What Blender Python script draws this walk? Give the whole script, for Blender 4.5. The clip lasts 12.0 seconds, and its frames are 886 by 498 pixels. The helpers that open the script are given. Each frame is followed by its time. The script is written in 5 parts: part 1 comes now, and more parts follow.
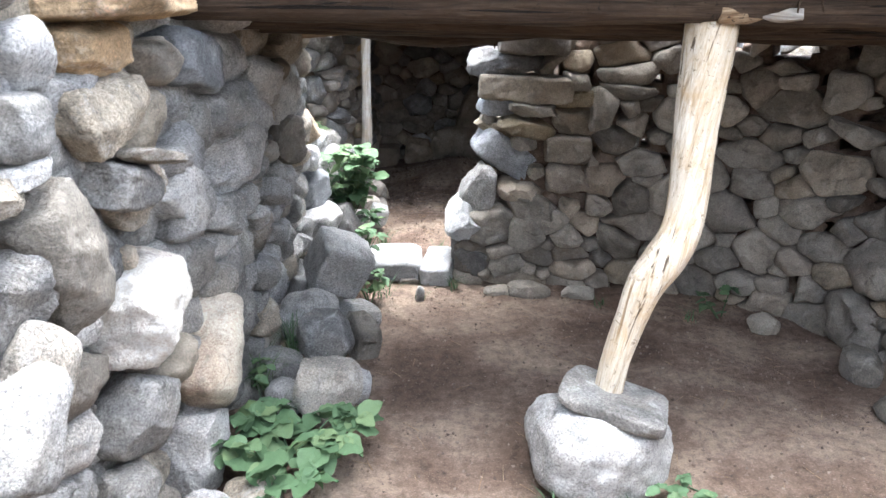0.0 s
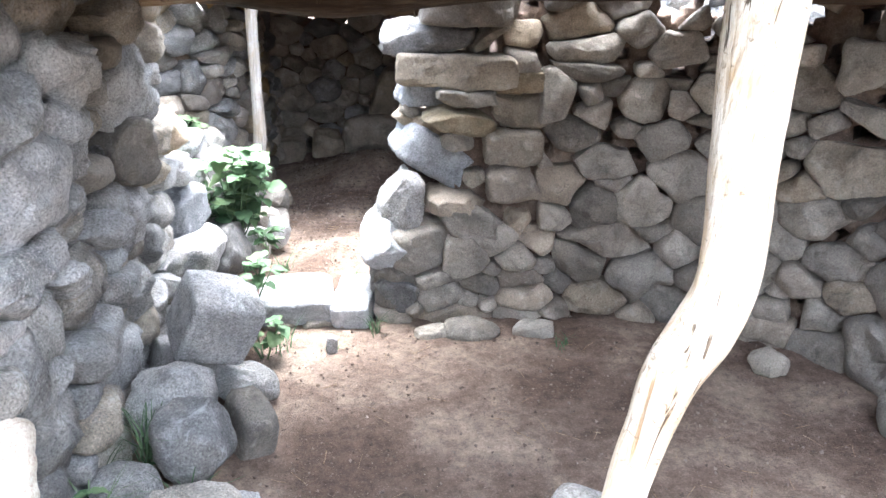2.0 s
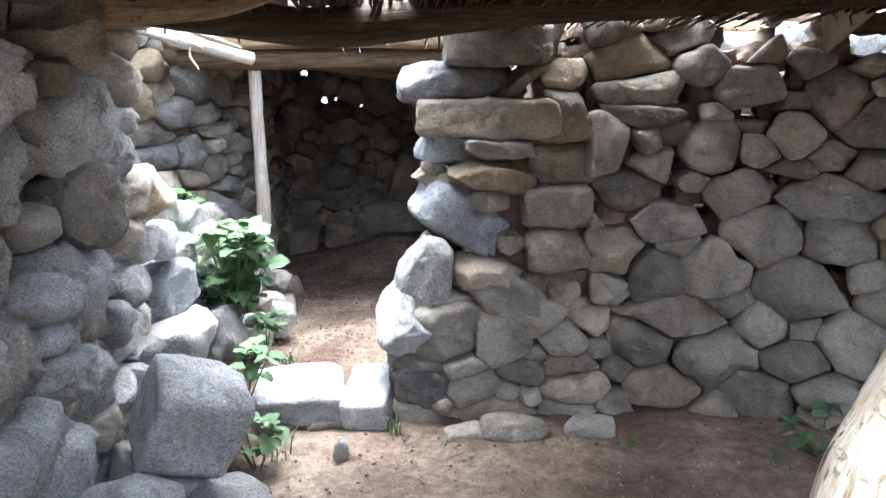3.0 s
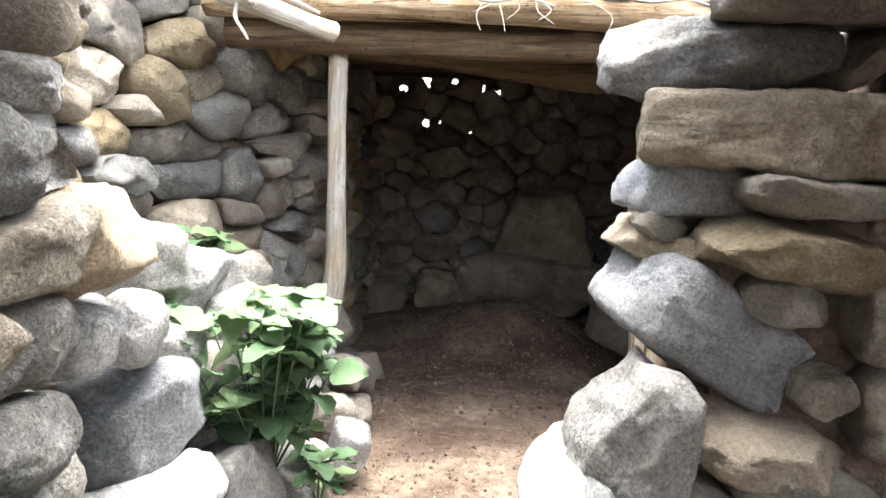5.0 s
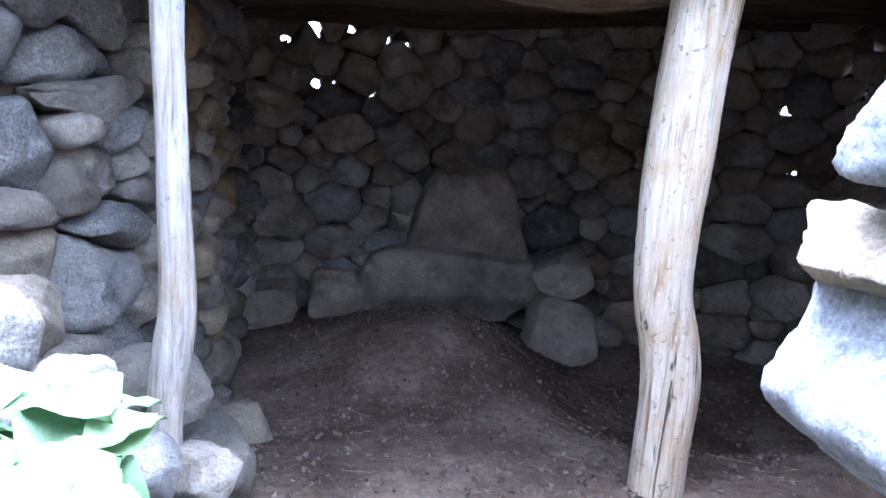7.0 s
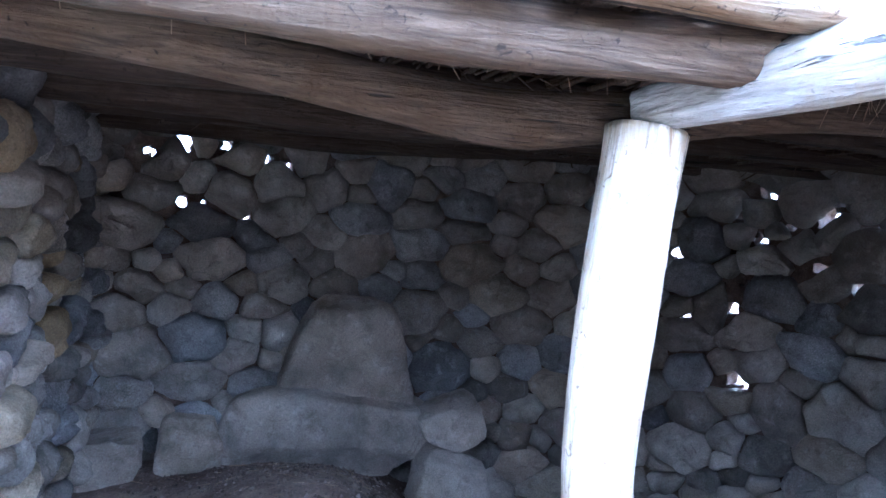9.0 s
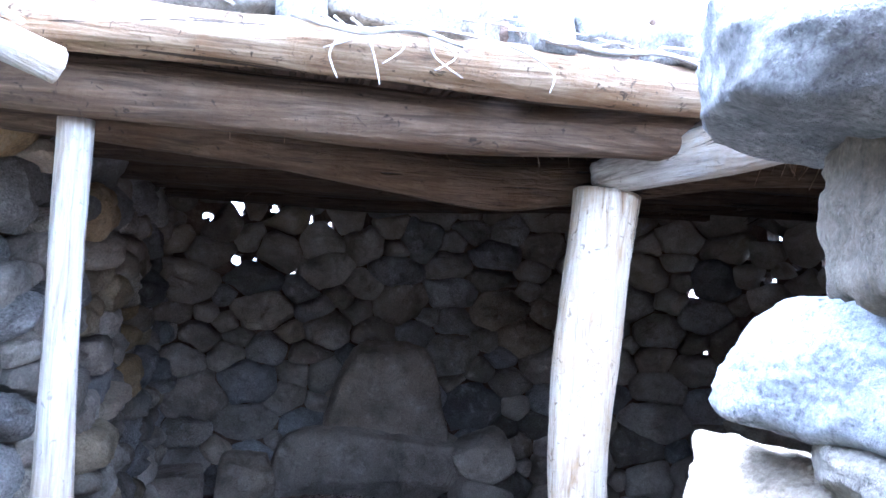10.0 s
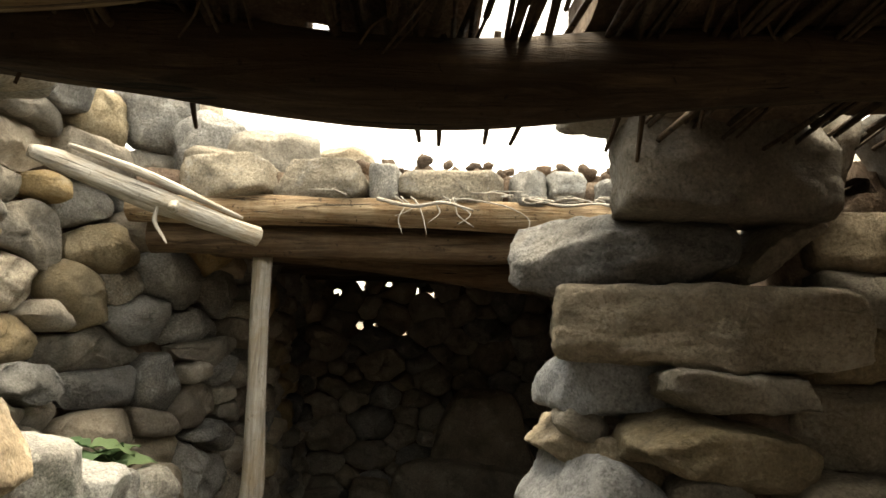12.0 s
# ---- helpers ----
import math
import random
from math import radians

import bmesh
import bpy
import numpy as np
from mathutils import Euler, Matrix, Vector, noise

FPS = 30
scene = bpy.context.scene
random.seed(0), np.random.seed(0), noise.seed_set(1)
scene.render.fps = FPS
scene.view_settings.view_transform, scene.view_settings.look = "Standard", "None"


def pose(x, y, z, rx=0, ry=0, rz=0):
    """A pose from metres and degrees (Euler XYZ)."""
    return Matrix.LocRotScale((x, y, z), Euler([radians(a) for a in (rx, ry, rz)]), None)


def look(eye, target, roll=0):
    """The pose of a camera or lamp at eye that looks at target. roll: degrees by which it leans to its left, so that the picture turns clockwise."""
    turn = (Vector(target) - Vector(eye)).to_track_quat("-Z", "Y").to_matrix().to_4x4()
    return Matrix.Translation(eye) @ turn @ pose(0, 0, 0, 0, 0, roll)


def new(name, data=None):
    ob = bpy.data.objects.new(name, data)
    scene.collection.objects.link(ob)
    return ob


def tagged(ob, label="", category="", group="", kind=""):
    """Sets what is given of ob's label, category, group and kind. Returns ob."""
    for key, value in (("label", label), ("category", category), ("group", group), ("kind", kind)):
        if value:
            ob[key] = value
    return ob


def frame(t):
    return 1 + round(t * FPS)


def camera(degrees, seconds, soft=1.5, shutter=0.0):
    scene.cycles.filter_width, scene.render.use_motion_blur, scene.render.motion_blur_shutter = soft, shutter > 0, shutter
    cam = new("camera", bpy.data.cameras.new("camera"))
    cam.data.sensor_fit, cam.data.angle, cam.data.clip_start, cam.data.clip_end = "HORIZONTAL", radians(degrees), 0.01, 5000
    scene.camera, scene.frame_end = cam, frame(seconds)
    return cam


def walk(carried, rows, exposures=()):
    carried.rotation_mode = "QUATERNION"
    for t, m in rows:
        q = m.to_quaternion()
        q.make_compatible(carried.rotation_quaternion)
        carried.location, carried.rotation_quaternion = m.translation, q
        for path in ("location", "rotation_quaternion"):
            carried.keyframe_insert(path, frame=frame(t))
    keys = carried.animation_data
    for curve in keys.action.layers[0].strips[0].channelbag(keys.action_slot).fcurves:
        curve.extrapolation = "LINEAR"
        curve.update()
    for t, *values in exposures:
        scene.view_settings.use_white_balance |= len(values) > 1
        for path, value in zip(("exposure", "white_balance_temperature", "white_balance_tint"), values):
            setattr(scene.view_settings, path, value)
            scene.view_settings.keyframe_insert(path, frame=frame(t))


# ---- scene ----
cam = camera(60.6, 12.0)
METRES, EYE, TILT, LEAN, TURN = 6.5, 1.75, 0.0, 0.0, 0.0
ROWS = [
    (0.0, 0.0, 0.0, 0.0, 0.4, -19.14, -1.16),
    (0.5, -0.0006, 0.0297, 0.0076, -0.58, -20.22, 0.03),
    (1.0, -0.0083, 0.0792, 0.0076, -5.28, -20.57, 0.31),
    (1.5, -0.01, 0.1228, 0.0018, -7.52, -22.66, 0.45),
    (2.0, 0.0039, 0.162, -0.0172, -6.09, -20.55, -0.71),
    (2.5, 0.0069, 0.2007, -0.047, -4.78, -15.1, 0.73),
    (3.0, 0.0045, 0.2453, -0.064, -5.12, -12.65, 0.73),
    (5.0, -0.0241, 0.4806, -0.088, 1.49, -9.65, -2.14),
    (5.5, -0.0322, 0.5315, -0.0836, 0.58, -4.92, -2.02),
    (6.0, -0.0379, 0.5711, -0.0903, -1.72, -6.54, -1.73),
    (6.5, -0.0352, 0.6158, -0.0984, -4.26, -9.03, -1.77),
    (7.0, -0.0382, 0.6548, -0.107, -7.05, -10.8, -1.97),
    (9.0, -0.033, 0.7212, -0.0982, -16.1, -1.45, -4.45),
    (9.5, -0.0354, 0.6922, -0.0991, -15.38, 0.56, -3.59),
    (10.0, -0.0309, 0.6573, -0.0974, -12.4, 2.06, -2.84),
    (10.5, -0.0239, 0.6066, -0.0939, -6.38, 3.12, -3.9),
    (11.0, -0.0243, 0.5649, -0.0916, -4.83, 4.06, -2.08),
    (11.5, -0.0214, 0.5289, -0.0874, -5.06, 5.58, -1.31),
    (12.0, -0.0144, 0.4881, -0.0892, -2.81, 5.73, -1.29),
]
walk(cam, [(t, pose(0, 0, EYE, TILT, LEAN, TURN) @ pose(METRES * x, METRES * y, METRES * z, 90 + pitch, roll, yaw)) for t, x, y, z, yaw, pitch, roll in ROWS],
     exposures=[(0.0, 3.75, 5900, 10), (0.5, 4.0, 5900, 10), (1.0, 4.3, 5850, 10), (1.5, 4.45, 5900, 12), (2.0, 4.7, 5750, 11), (2.5, 4.7, 5550, 11), (3.0, 4.15, 5700, 9), (3.2, 4.0, 5900, 8), (5.0, 4.2, 6500, 9), (5.5, 4.45, 6200, 9), (6.0, 4.75, 5400, 12), (6.5, 4.85, 5000, 15), (7.0, 4.95, 4850, 15),
                (9.0, 6.1, 4300, 13), (9.5, 6.1, 4200, 13), (10.0, 5.35, 4600, 14), (10.5, 4.4, 5100, 11), (11.0, 3.2, 6000, 10), (11.5, 2.5, 7500, 7), (12.0, 2.6, 8600, 4)])

# ---- light: a bright hazy sky, with a wide soft sun high overhead ----
world = bpy.data.worlds.new("sky")
scene.world = world
world.use_nodes = True
wn = world.node_tree.nodes
wl = world.node_tree.links
sky = wn.new("ShaderNodeTexSky")
sky.sky_type, sky.sun_disc = "NISHITA", False
sky.sun_elevation, sky.sun_rotation = radians(80), radians(18)
sky.dust_density, sky.air_density = 3.0, 1.0
grey = wn.new("ShaderNodeHueSaturation")
grey.inputs["Saturation"].default_value = 0.35
wl.new(sky.outputs[0], grey.inputs["Color"])
wl.new(grey.outputs[0], wn["Background"].inputs["Color"])
wn["Background"].inputs["Strength"].default_value = 0.15
sun_data = bpy.data.lights.new("sun", "SUN")
sun_data.energy, sun_data.angle, sun_data.color = 1.25, radians(60), (1.0, 0.97, 0.93)
sun = new("sun", sun_data)
sun.matrix_world = look((0.5, 1.5, 9.0), (0, 0, 0))


# ---- materials ----
def material(name):
    mat = bpy.data.materials.new(name)
    mat.use_nodes = True
    nt = mat.node_tree
    return mat, nt, nt.nodes["Principled BSDF"]


def node(nt, kind, **inputs):
    n = nt.nodes.new(kind)
    for key, value in inputs.items():
        key = key.replace("_", " ")
        if isinstance(value, bpy.types.NodeSocket):
            nt.links.new(value, n.inputs[key])
        else:
            n.inputs[key].default_value = value
    return n


def ramp(nt, fac, stops):
    n = nt.nodes.new("ShaderNodeValToRGB")
    nt.links.new(fac, n.inputs[0])
    el = n.color_ramp.elements
    while len(el) < len(stops):
        el.new(0.5)
    for e, (p, c) in zip(el, stops):
        e.position = p
        e.color = (c, c, c, 1) if isinstance(c, (int, float)) else (*c, 1)
    return n.outputs[0]


def mix(nt, fac, a, b, blend="MIX"):
    n = nt.nodes.new("ShaderNodeMix")
    n.data_type, n.blend_type = "RGBA", blend
    for sock, value in ((n.inputs[0], fac), (n.inputs[6], a), (n.inputs[7], b)):
        if isinstance(value, bpy.types.NodeSocket):
            nt.links.new(value, sock)
        elif isinstance(value, (int, float)):
            sock.default_value = value
        else:
            sock.default_value = (*value, 1)
    return n.outputs[2]


def bump(nt, bsdf, height, strength, distance):
    n = node(nt, "ShaderNodeBump", Strength=strength, Distance=distance, Height=height)
    if bsdf.inputs["Normal"].links:
        nt.links.new(bsdf.inputs["Normal"].links[0].from_socket, n.inputs["Normal"])
    nt.links.new(n.outputs[0], bsdf.inputs["Normal"])


def noise_tex(nt, vec, scale, detail=4.0, rough=0.55, distortion=0.0):
    return node(nt, "ShaderNodeTexNoise", Vector=vec, Scale=scale, Detail=detail, Roughness=rough, Distortion=distortion).outputs[0]


def stone_material(name, low, mid, high, warm, grain=1.0, seed_from_object=True):
    mat, nt, bsdf = material(name)
    coord = nt.nodes.new("ShaderNodeTexCoord").outputs["Object"]
    if seed_from_object:
        rnd = nt.nodes.new("ShaderNodeObjectInfo").outputs["Random"]
    else:
        rnd = nt.nodes.new("ShaderNodeNewGeometry").outputs["Random Per Island"]
    shift = node(nt, "ShaderNodeVectorMath")
    shift.operation = "ADD"
    comb = node(nt, "ShaderNodeCombineXYZ", X=rnd, Y=rnd)
    scaled = node(nt, "ShaderNodeVectorMath")
    scaled.operation = "SCALE"
    scaled.inputs["Scale"].default_value = 37.0
    nt.links.new(comb.outputs[0], scaled.inputs[0])
    nt.links.new(coord, shift.inputs[0])
    nt.links.new(scaled.outputs[0], shift.inputs[1])
    v = shift.outputs[0]
    tone = ramp(nt, rnd, [(0.0, [c * 0.8 for c in low]), (0.3, mid), (0.55, [c * 1.12 for c in high]), (0.72, warm), (0.86, low), (1.0, high)])
    blotch = noise_tex(nt, v, 7.0, 5.0, 0.6, 0.8)
    col = mix(nt, ramp(nt, blotch, [(0.4, 0.0), (0.7, 0.7)]), tone, mix(nt, 0.4, tone, warm), "MIX")
    speck = noise_tex(nt, v, 125.0, 3.0, 0.75)
    col = mix(nt, 0.44 * grain, col, ramp(nt, speck, [(0.36, 0.12), (0.46, 0.44), (0.56, 0.57), (0.68, 0.97)]), "OVERLAY")
    stain = noise_tex(nt, v, 11.0, 9.0, 0.72, 0.6)
    col = mix(nt, ramp(nt, stain, [(0.50, 0.0), (0.74, 0.7)]), col, [c * 0.42 for c in low])
    pale = noise_tex(nt, v, 12.0, 8.0, 0.75, 0.2)
    col = mix(nt, ramp(nt, pale, [(0.54, 0.0), (0.66, 0.5)]), col, [min(0.8, c * 1.4) for c in high])
    broad = noise_tex(nt, v, 3.2, 3.0, 0.55, 0.4)
    col = mix(nt, 0.85, col, ramp(nt, broad, [(0.3, 0.27), (0.5, 0.5), (0.7, 0.72)]), "OVERLAY")
    vein = node(nt, "ShaderNodeTexVoronoi", Vector=mix(nt, 0.06, v, node(nt, "ShaderNodeTexNoise", Vector=v, Scale=14.0).outputs[1]), Scale=5.0)
    vein.feature = "DISTANCE_TO_EDGE"
    line = ramp(nt, vein.outputs["Distance"], [(0.0, 1.0), (0.018, 0.0)])
    col = mix(nt, mix(nt, 1.0, line, ramp(nt, blotch, [(0.56, 0.0), (0.64, 0.5)]), "MULTIPLY"), col, [c * 0.4 for c in low])
    nt.links.new(col, bsdf.inputs["Base Color"])
    bsdf.inputs["Roughness"].default_value = 0.92
    bsdf.inputs["Specular IOR Level"].default_value = 0.2
    bump(nt, bsdf, stain, 0.9, 0.034 * grain)
    bump(nt, bsdf, noise_tex(nt, v, 48.0, 6.0, 0.75), 0.8, 0.022 * grain)
    return mat


STONE = stone_material("granite_rubble", (0.155, 0.153, 0.148), (0.235, 0.23, 0.218), (0.315, 0.305, 0.285), (0.28, 0.24, 0.185))
STONE_PALE = stone_material("pale_granite", (0.255, 0.248, 0.235), (0.36, 0.35, 0.33), (0.465, 0.455, 0.43), (0.42, 0.355, 0.265), 1.3)
STONE_BLUE = stone_material("blue_grey_stone", (0.18, 0.188, 0.195), (0.28, 0.287, 0.292), (0.38, 0.385, 0.388), (0.28, 0.275, 0.26))
STONE_TAN = stone_material("dusty_tan_stone", (0.185, 0.168, 0.142), (0.25, 0.225, 0.19), (0.31, 0.28, 0.235), (0.30, 0.245, 0.175), 0.8)


def earth_material():
    mat, nt, bsdf = material("trodden_earth")
    v = nt.nodes.new("ShaderNodeTexCoord").outputs["Object"]
    big = noise_tex(nt, v, 1.7, 5.0, 0.6, 0.4)
    mid = noise_tex(nt, v, 22.0, 6.0, 0.7)
    fine = noise_tex(nt, v, 130.0, 4.0, 0.75)
    col = ramp(nt, big, [(0.37, (0.085, 0.057, 0.041)), (0.5, (0.145, 0.104, 0.077)), (0.63, (0.235, 0.18, 0.135))])
    col = mix(nt, 0.78, col, ramp(nt, mid, [(0.3, 0.25), (0.5, 0.5), (0.72, 0.78)]), "OVERLAY")
    col = mix(nt, 0.5, col, ramp(nt, fine, [(0.3, 0.2), (0.5, 0.5), (0.7, 0.85)]), "OVERLAY")
    cells = node(nt, "ShaderNodeTexVoronoi", Vector=v, Scale=70.0)
    col = mix(nt, ramp(nt, cells.outputs["Distance"], [(0.12, 0.45), (0.2, 0.0)]), col, (0.27, 0.21, 0.16))
    nt.links.new(col, bsdf.inputs["Base Color"])
    bsdf.inputs["Roughness"].default_value = 0.95
    bsdf.inputs["Specular IOR Level"].default_value = 0.15
    bump(nt, bsdf, mid, 0.8, 0.03)
    bump(nt, bsdf, fine, 0.7, 0.008)
    return mat


def wood_material(name, dark, mid, pale, crack=0.5, worn=0.63):
    mat, nt, bsdf = material(name)
    co = nt.nodes.new("ShaderNodeTexCoord").outputs["Object"]
    mp = node(nt, "ShaderNodeMapping", Vector=co)
    mp.inputs["Scale"].default_value = (1.0, 1.0, 0.07)
    v = mp.outputs[0]
    grain = noise_tex(nt, v, 55.0, 7.0, 0.65, 0.8)
    fibre = noise_tex(nt, v, 190.0, 3.0, 0.6)
    patch = noise_tex(nt, co, 6.0, 4.0, 0.6, 0.5)
    col = ramp(nt, grain, [(0.32, dark), (0.45, mid), (0.62, pale)])
    col = mix(nt, ramp(nt, patch, [(0.4, 0.0), (0.7, 0.55)]), col, mid)
    col = mix(nt, 0.35, col, ramp(nt, fibre, [(0.3, 0.3), (0.7, 0.75)]), "OVERLAY")
    tan = noise_tex(nt, co, 5.0, 6.0, 0.7, 0.6)
    col = mix(nt, ramp(nt, tan, [(0.45, 0.0), (0.62, 0.6)]), col, (mid[0] * 0.9, mid[1] * 0.72, mid[2] * 0.48))
    pits = noise_tex(nt, co, 38.0, 3.0, 0.6, 1.2)
    col = mix(nt, ramp(nt, pits, [(worn, 0.0), (worn + 0.09, crack)]), col, [c * 0.6 for c in dark])
    mp2 = node(nt, "ShaderNodeMapping", Vector=co)
    mp2.inputs["Scale"].default_value = (1.0, 1.0, 0.035)
    split = ramp(nt, noise_tex(nt, mp2.outputs[0], 26.0, 4.0, 0.6, 0.6), [(0.635, 0.0), (0.655, 0.9)])
    col = mix(nt, split, col, [c * 0.3 for c in dark])
    nt.links.new(col, bsdf.inputs["Base Color"])
    bsdf.inputs["Roughness"].default_value = 0.82
    deep = nt.nodes.new("ShaderNodeInvert")
    nt.links.new(split, deep.inputs["Color"])
    bump(nt, bsdf, deep.outputs[0], 0.8, 0.012)
    bsdf.inputs["Specular IOR Level"].default_value = 0.25
    bump(nt, bsdf, grain, 0.9, 0.014)
    bump(nt, bsdf, pits, 0.35, 0.008)
    return mat


EARTH = earth_material()
WOOD_PALE = wood_material("bleached_debarked_wood", (0.25, 0.165, 0.09), (0.52, 0.44, 0.325), (0.66, 0.595, 0.48), 0.7, 0.61)
WOOD_GREY = wood_material("weathered_grey_wood", (0.15, 0.132, 0.112), (0.31, 0.285, 0.25), (0.44, 0.41, 0.365))
WOOD_BEAM = wood_material("weathered_brown_wood", (0.065, 0.042, 0.025), (0.185, 0.125, 0.074), (0.34, 0.262, 0.168), 0.9, 0.6)
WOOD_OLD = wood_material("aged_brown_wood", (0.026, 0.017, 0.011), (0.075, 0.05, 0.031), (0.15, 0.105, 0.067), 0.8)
# the same wood in the darkest brown, for the roof logs
WOOD_DARK = wood_material("darkest_old_wood", (0.014, 0.01, 0.007), (0.036, 0.024, 0.016), (0.08, 0.055, 0.035), 0.8)


def leaf_material():
    mat, nt, bsdf = material("green_leaf")
    rnd = nt.nodes.new("ShaderNodeObjectInfo").outputs["Random"]
    v = nt.nodes.new("ShaderNodeTexCoord").outputs["Object"]
    col = ramp(nt, rnd, [(0.0, (0.06, 0.11, 0.05)), (0.6, (0.09, 0.15, 0.075)), (1.0, (0.13, 0.185, 0.085))])
    col = mix(nt, 0.4, col, ramp(nt, noise_tex(nt, v, 40.0), [(0.35, 0.35), (0.65, 0.7)]), "OVERLAY")
    nt.links.new(col, bsdf.inputs["Base Color"])
    bsdf.inputs["Roughness"].default_value = 0.65
    bsdf.inputs["Specular IOR Level"].default_value = 0.25
    tr = node(nt, "ShaderNodeBsdfTranslucent", Color=col)
    add = nt.nodes.new("ShaderNodeMixShader")
    add.inputs[0].default_value = 0.25
    nt.links.new(bsdf.outputs[0], add.inputs[1])
    nt.links.new(tr.outputs[0], add.inputs[2])
    nt.links.new(add.outputs[0], nt.nodes["Material Output"].inputs[0])
    return mat


LEAF = leaf_material()
SAND = stone_material("sandy_stone", (0.40, 0.34, 0.26), (0.50, 0.43, 0.33), (0.56, 0.50, 0.41), (0.48, 0.33, 0.18))
# pale granite with the sun's glare on the rubble put into its colour
STONE_BRIGHT = stone_material("light_brightened_granite", (0.31, 0.305, 0.29), (0.39, 0.38, 0.365), (0.46, 0.45, 0.43), (0.39, 0.355, 0.29), 1.3)
CHALK = stone_material("bleached_slab", (0.40, 0.40, 0.39), (0.46, 0.46, 0.45), (0.51, 0.51, 0.495), (0.46, 0.44, 0.40), 0.8)
CLOD = stone_material("dry_dung", (0.09, 0.065, 0.048), (0.14, 0.10, 0.072), (0.19, 0.14, 0.105), (0.16, 0.105, 0.07), 1.0, False)
GRIT = stone_material("floor_grit", (0.085, 0.062, 0.047), (0.135, 0.10, 0.077), (0.21, 0.17, 0.137), (0.155, 0.11, 0.08), 0.3, False)
TWIG = wood_material("dark_twigs", (0.02, 0.013, 0.009), (0.06, 0.04, 0.025), (0.12, 0.085, 0.055))


# ---- mesh helpers ----
def part(name, bm, mat, parent, label="", m=None, smooth=True, sharp=0):
    """One mesh object of a bmesh, under a thing or a part."""
    me = bpy.data.meshes.new(name)
    bm.to_mesh(me)
    bm.free()
    return part_of_mesh(name, me, mat, parent, label, m, smooth, sharp)


def part_of_mesh(name, me, mat, parent, label="", m=None, smooth=True, sharp=0):
    if mat and not me.materials:
        me.materials.append(mat)
    if smooth and len(me.polygons):
        me.polygons.foreach_set("use_smooth", [True] * len(me.polygons))
    if sharp:
        me.set_sharp_from_angle(angle=radians(sharp))
    ob = new(name, me)
    if m is not None:
        ob.matrix_world = m
    if parent is not None:
        ob.parent = parent
        if m is not None:
            ob.matrix_parent_inverse = parent.matrix_world.inverted()
    if label:
        tagged(ob, label)
    return ob


def thing(name, label, category, at=(0, 0, 0), group="", kind=""):
    ob = new(name)
    ob.empty_display_size = 0.05
    ob.location = at
    ob.matrix_world = Matrix.Translation(at)
    return tagged(ob, label, category, group, kind)


def rock_mesh(dims, seed, boxy=0.5, cuts=7, sub=4, rough=0.06, taper=0.0, wedge=0.0):
    """A boulder: a rounded block, worn along a few soft planes, chipped and roughened. taper: narrower to the top; wedge: thinner to one end."""
    r = np.random.default_rng(seed)
    bm = bmesh.new()
    bmesh.ops.create_icosphere(bm, subdivisions=sub, radius=1.0)
    v = np.array([p.co for p in bm.verts])
    p = 2.0 + 1.6 * boxy + 9.0 * boxy ** 3
    c = v * ((np.abs(v) ** p).sum(1) ** (-1.0 / p))[:, None]
    dual = p / (p - 1.0)
    soft = 0.02 - 0.01 * boxy
    near, far, count = (0.8, 0.97, cuts) if boxy > 0.78 else (0.7, 0.9, cuts + 7)
    for _ in range(count):
        n = r.normal(size=3)
        n /= np.linalg.norm(n)
        reach = (np.abs(n) ** dual).sum() ** (1.0 / dual)
        e = c @ n - reach * r.uniform(near, far)
        c = c - (np.logaddexp(0.0, e / soft) * soft)[:, None] * n
    c = c / np.abs(c).max(0)
    x, z = c[:, 0].copy(), c[:, 2].copy()
    c[:, 0] *= 1 - taper * z
    c[:, 2] *= 1 - wedge * x
    half = np.array(dims) / 2
    c = c * half
    mean = float(np.prod(dims)) ** (1 / 3)
    off = Vector(r.uniform(-50, 50, 3))
    for vert, co, way in zip(bm.verts, c, v):
        w = Vector(co)
        q = w * (1.9 / mean) + off
        d = noise.noise(q) * 0.9 - abs(noise.noise(q * 1.7)) * 1.0 + noise.noise(q * 4.1) * 0.4 - abs(noise.noise(q * 7.0)) * 0.45 + noise.noise(q * 12.0) * 0.16
        if sub > 4:
            d += noise.noise(q * 19.0) * 0.1
        vert.co = w + Vector(way) * d * rough * mean
    return bm


def rock(name, at, dims, turn=(0, 0, 0), seed=1, mat=None, parent=None, label="", category="rock", group="", boxy=0.5, cuts=7, sub=4, rough=0.06, taper=0.0, wedge=0.0):
    ob = part(name, rock_mesh(dims, seed, boxy, cuts, sub, rough, taper, wedge), mat or STONE, parent, label, pose(*at, *turn))
    if parent is None:
        tagged(ob, label, category, group)
    return ob


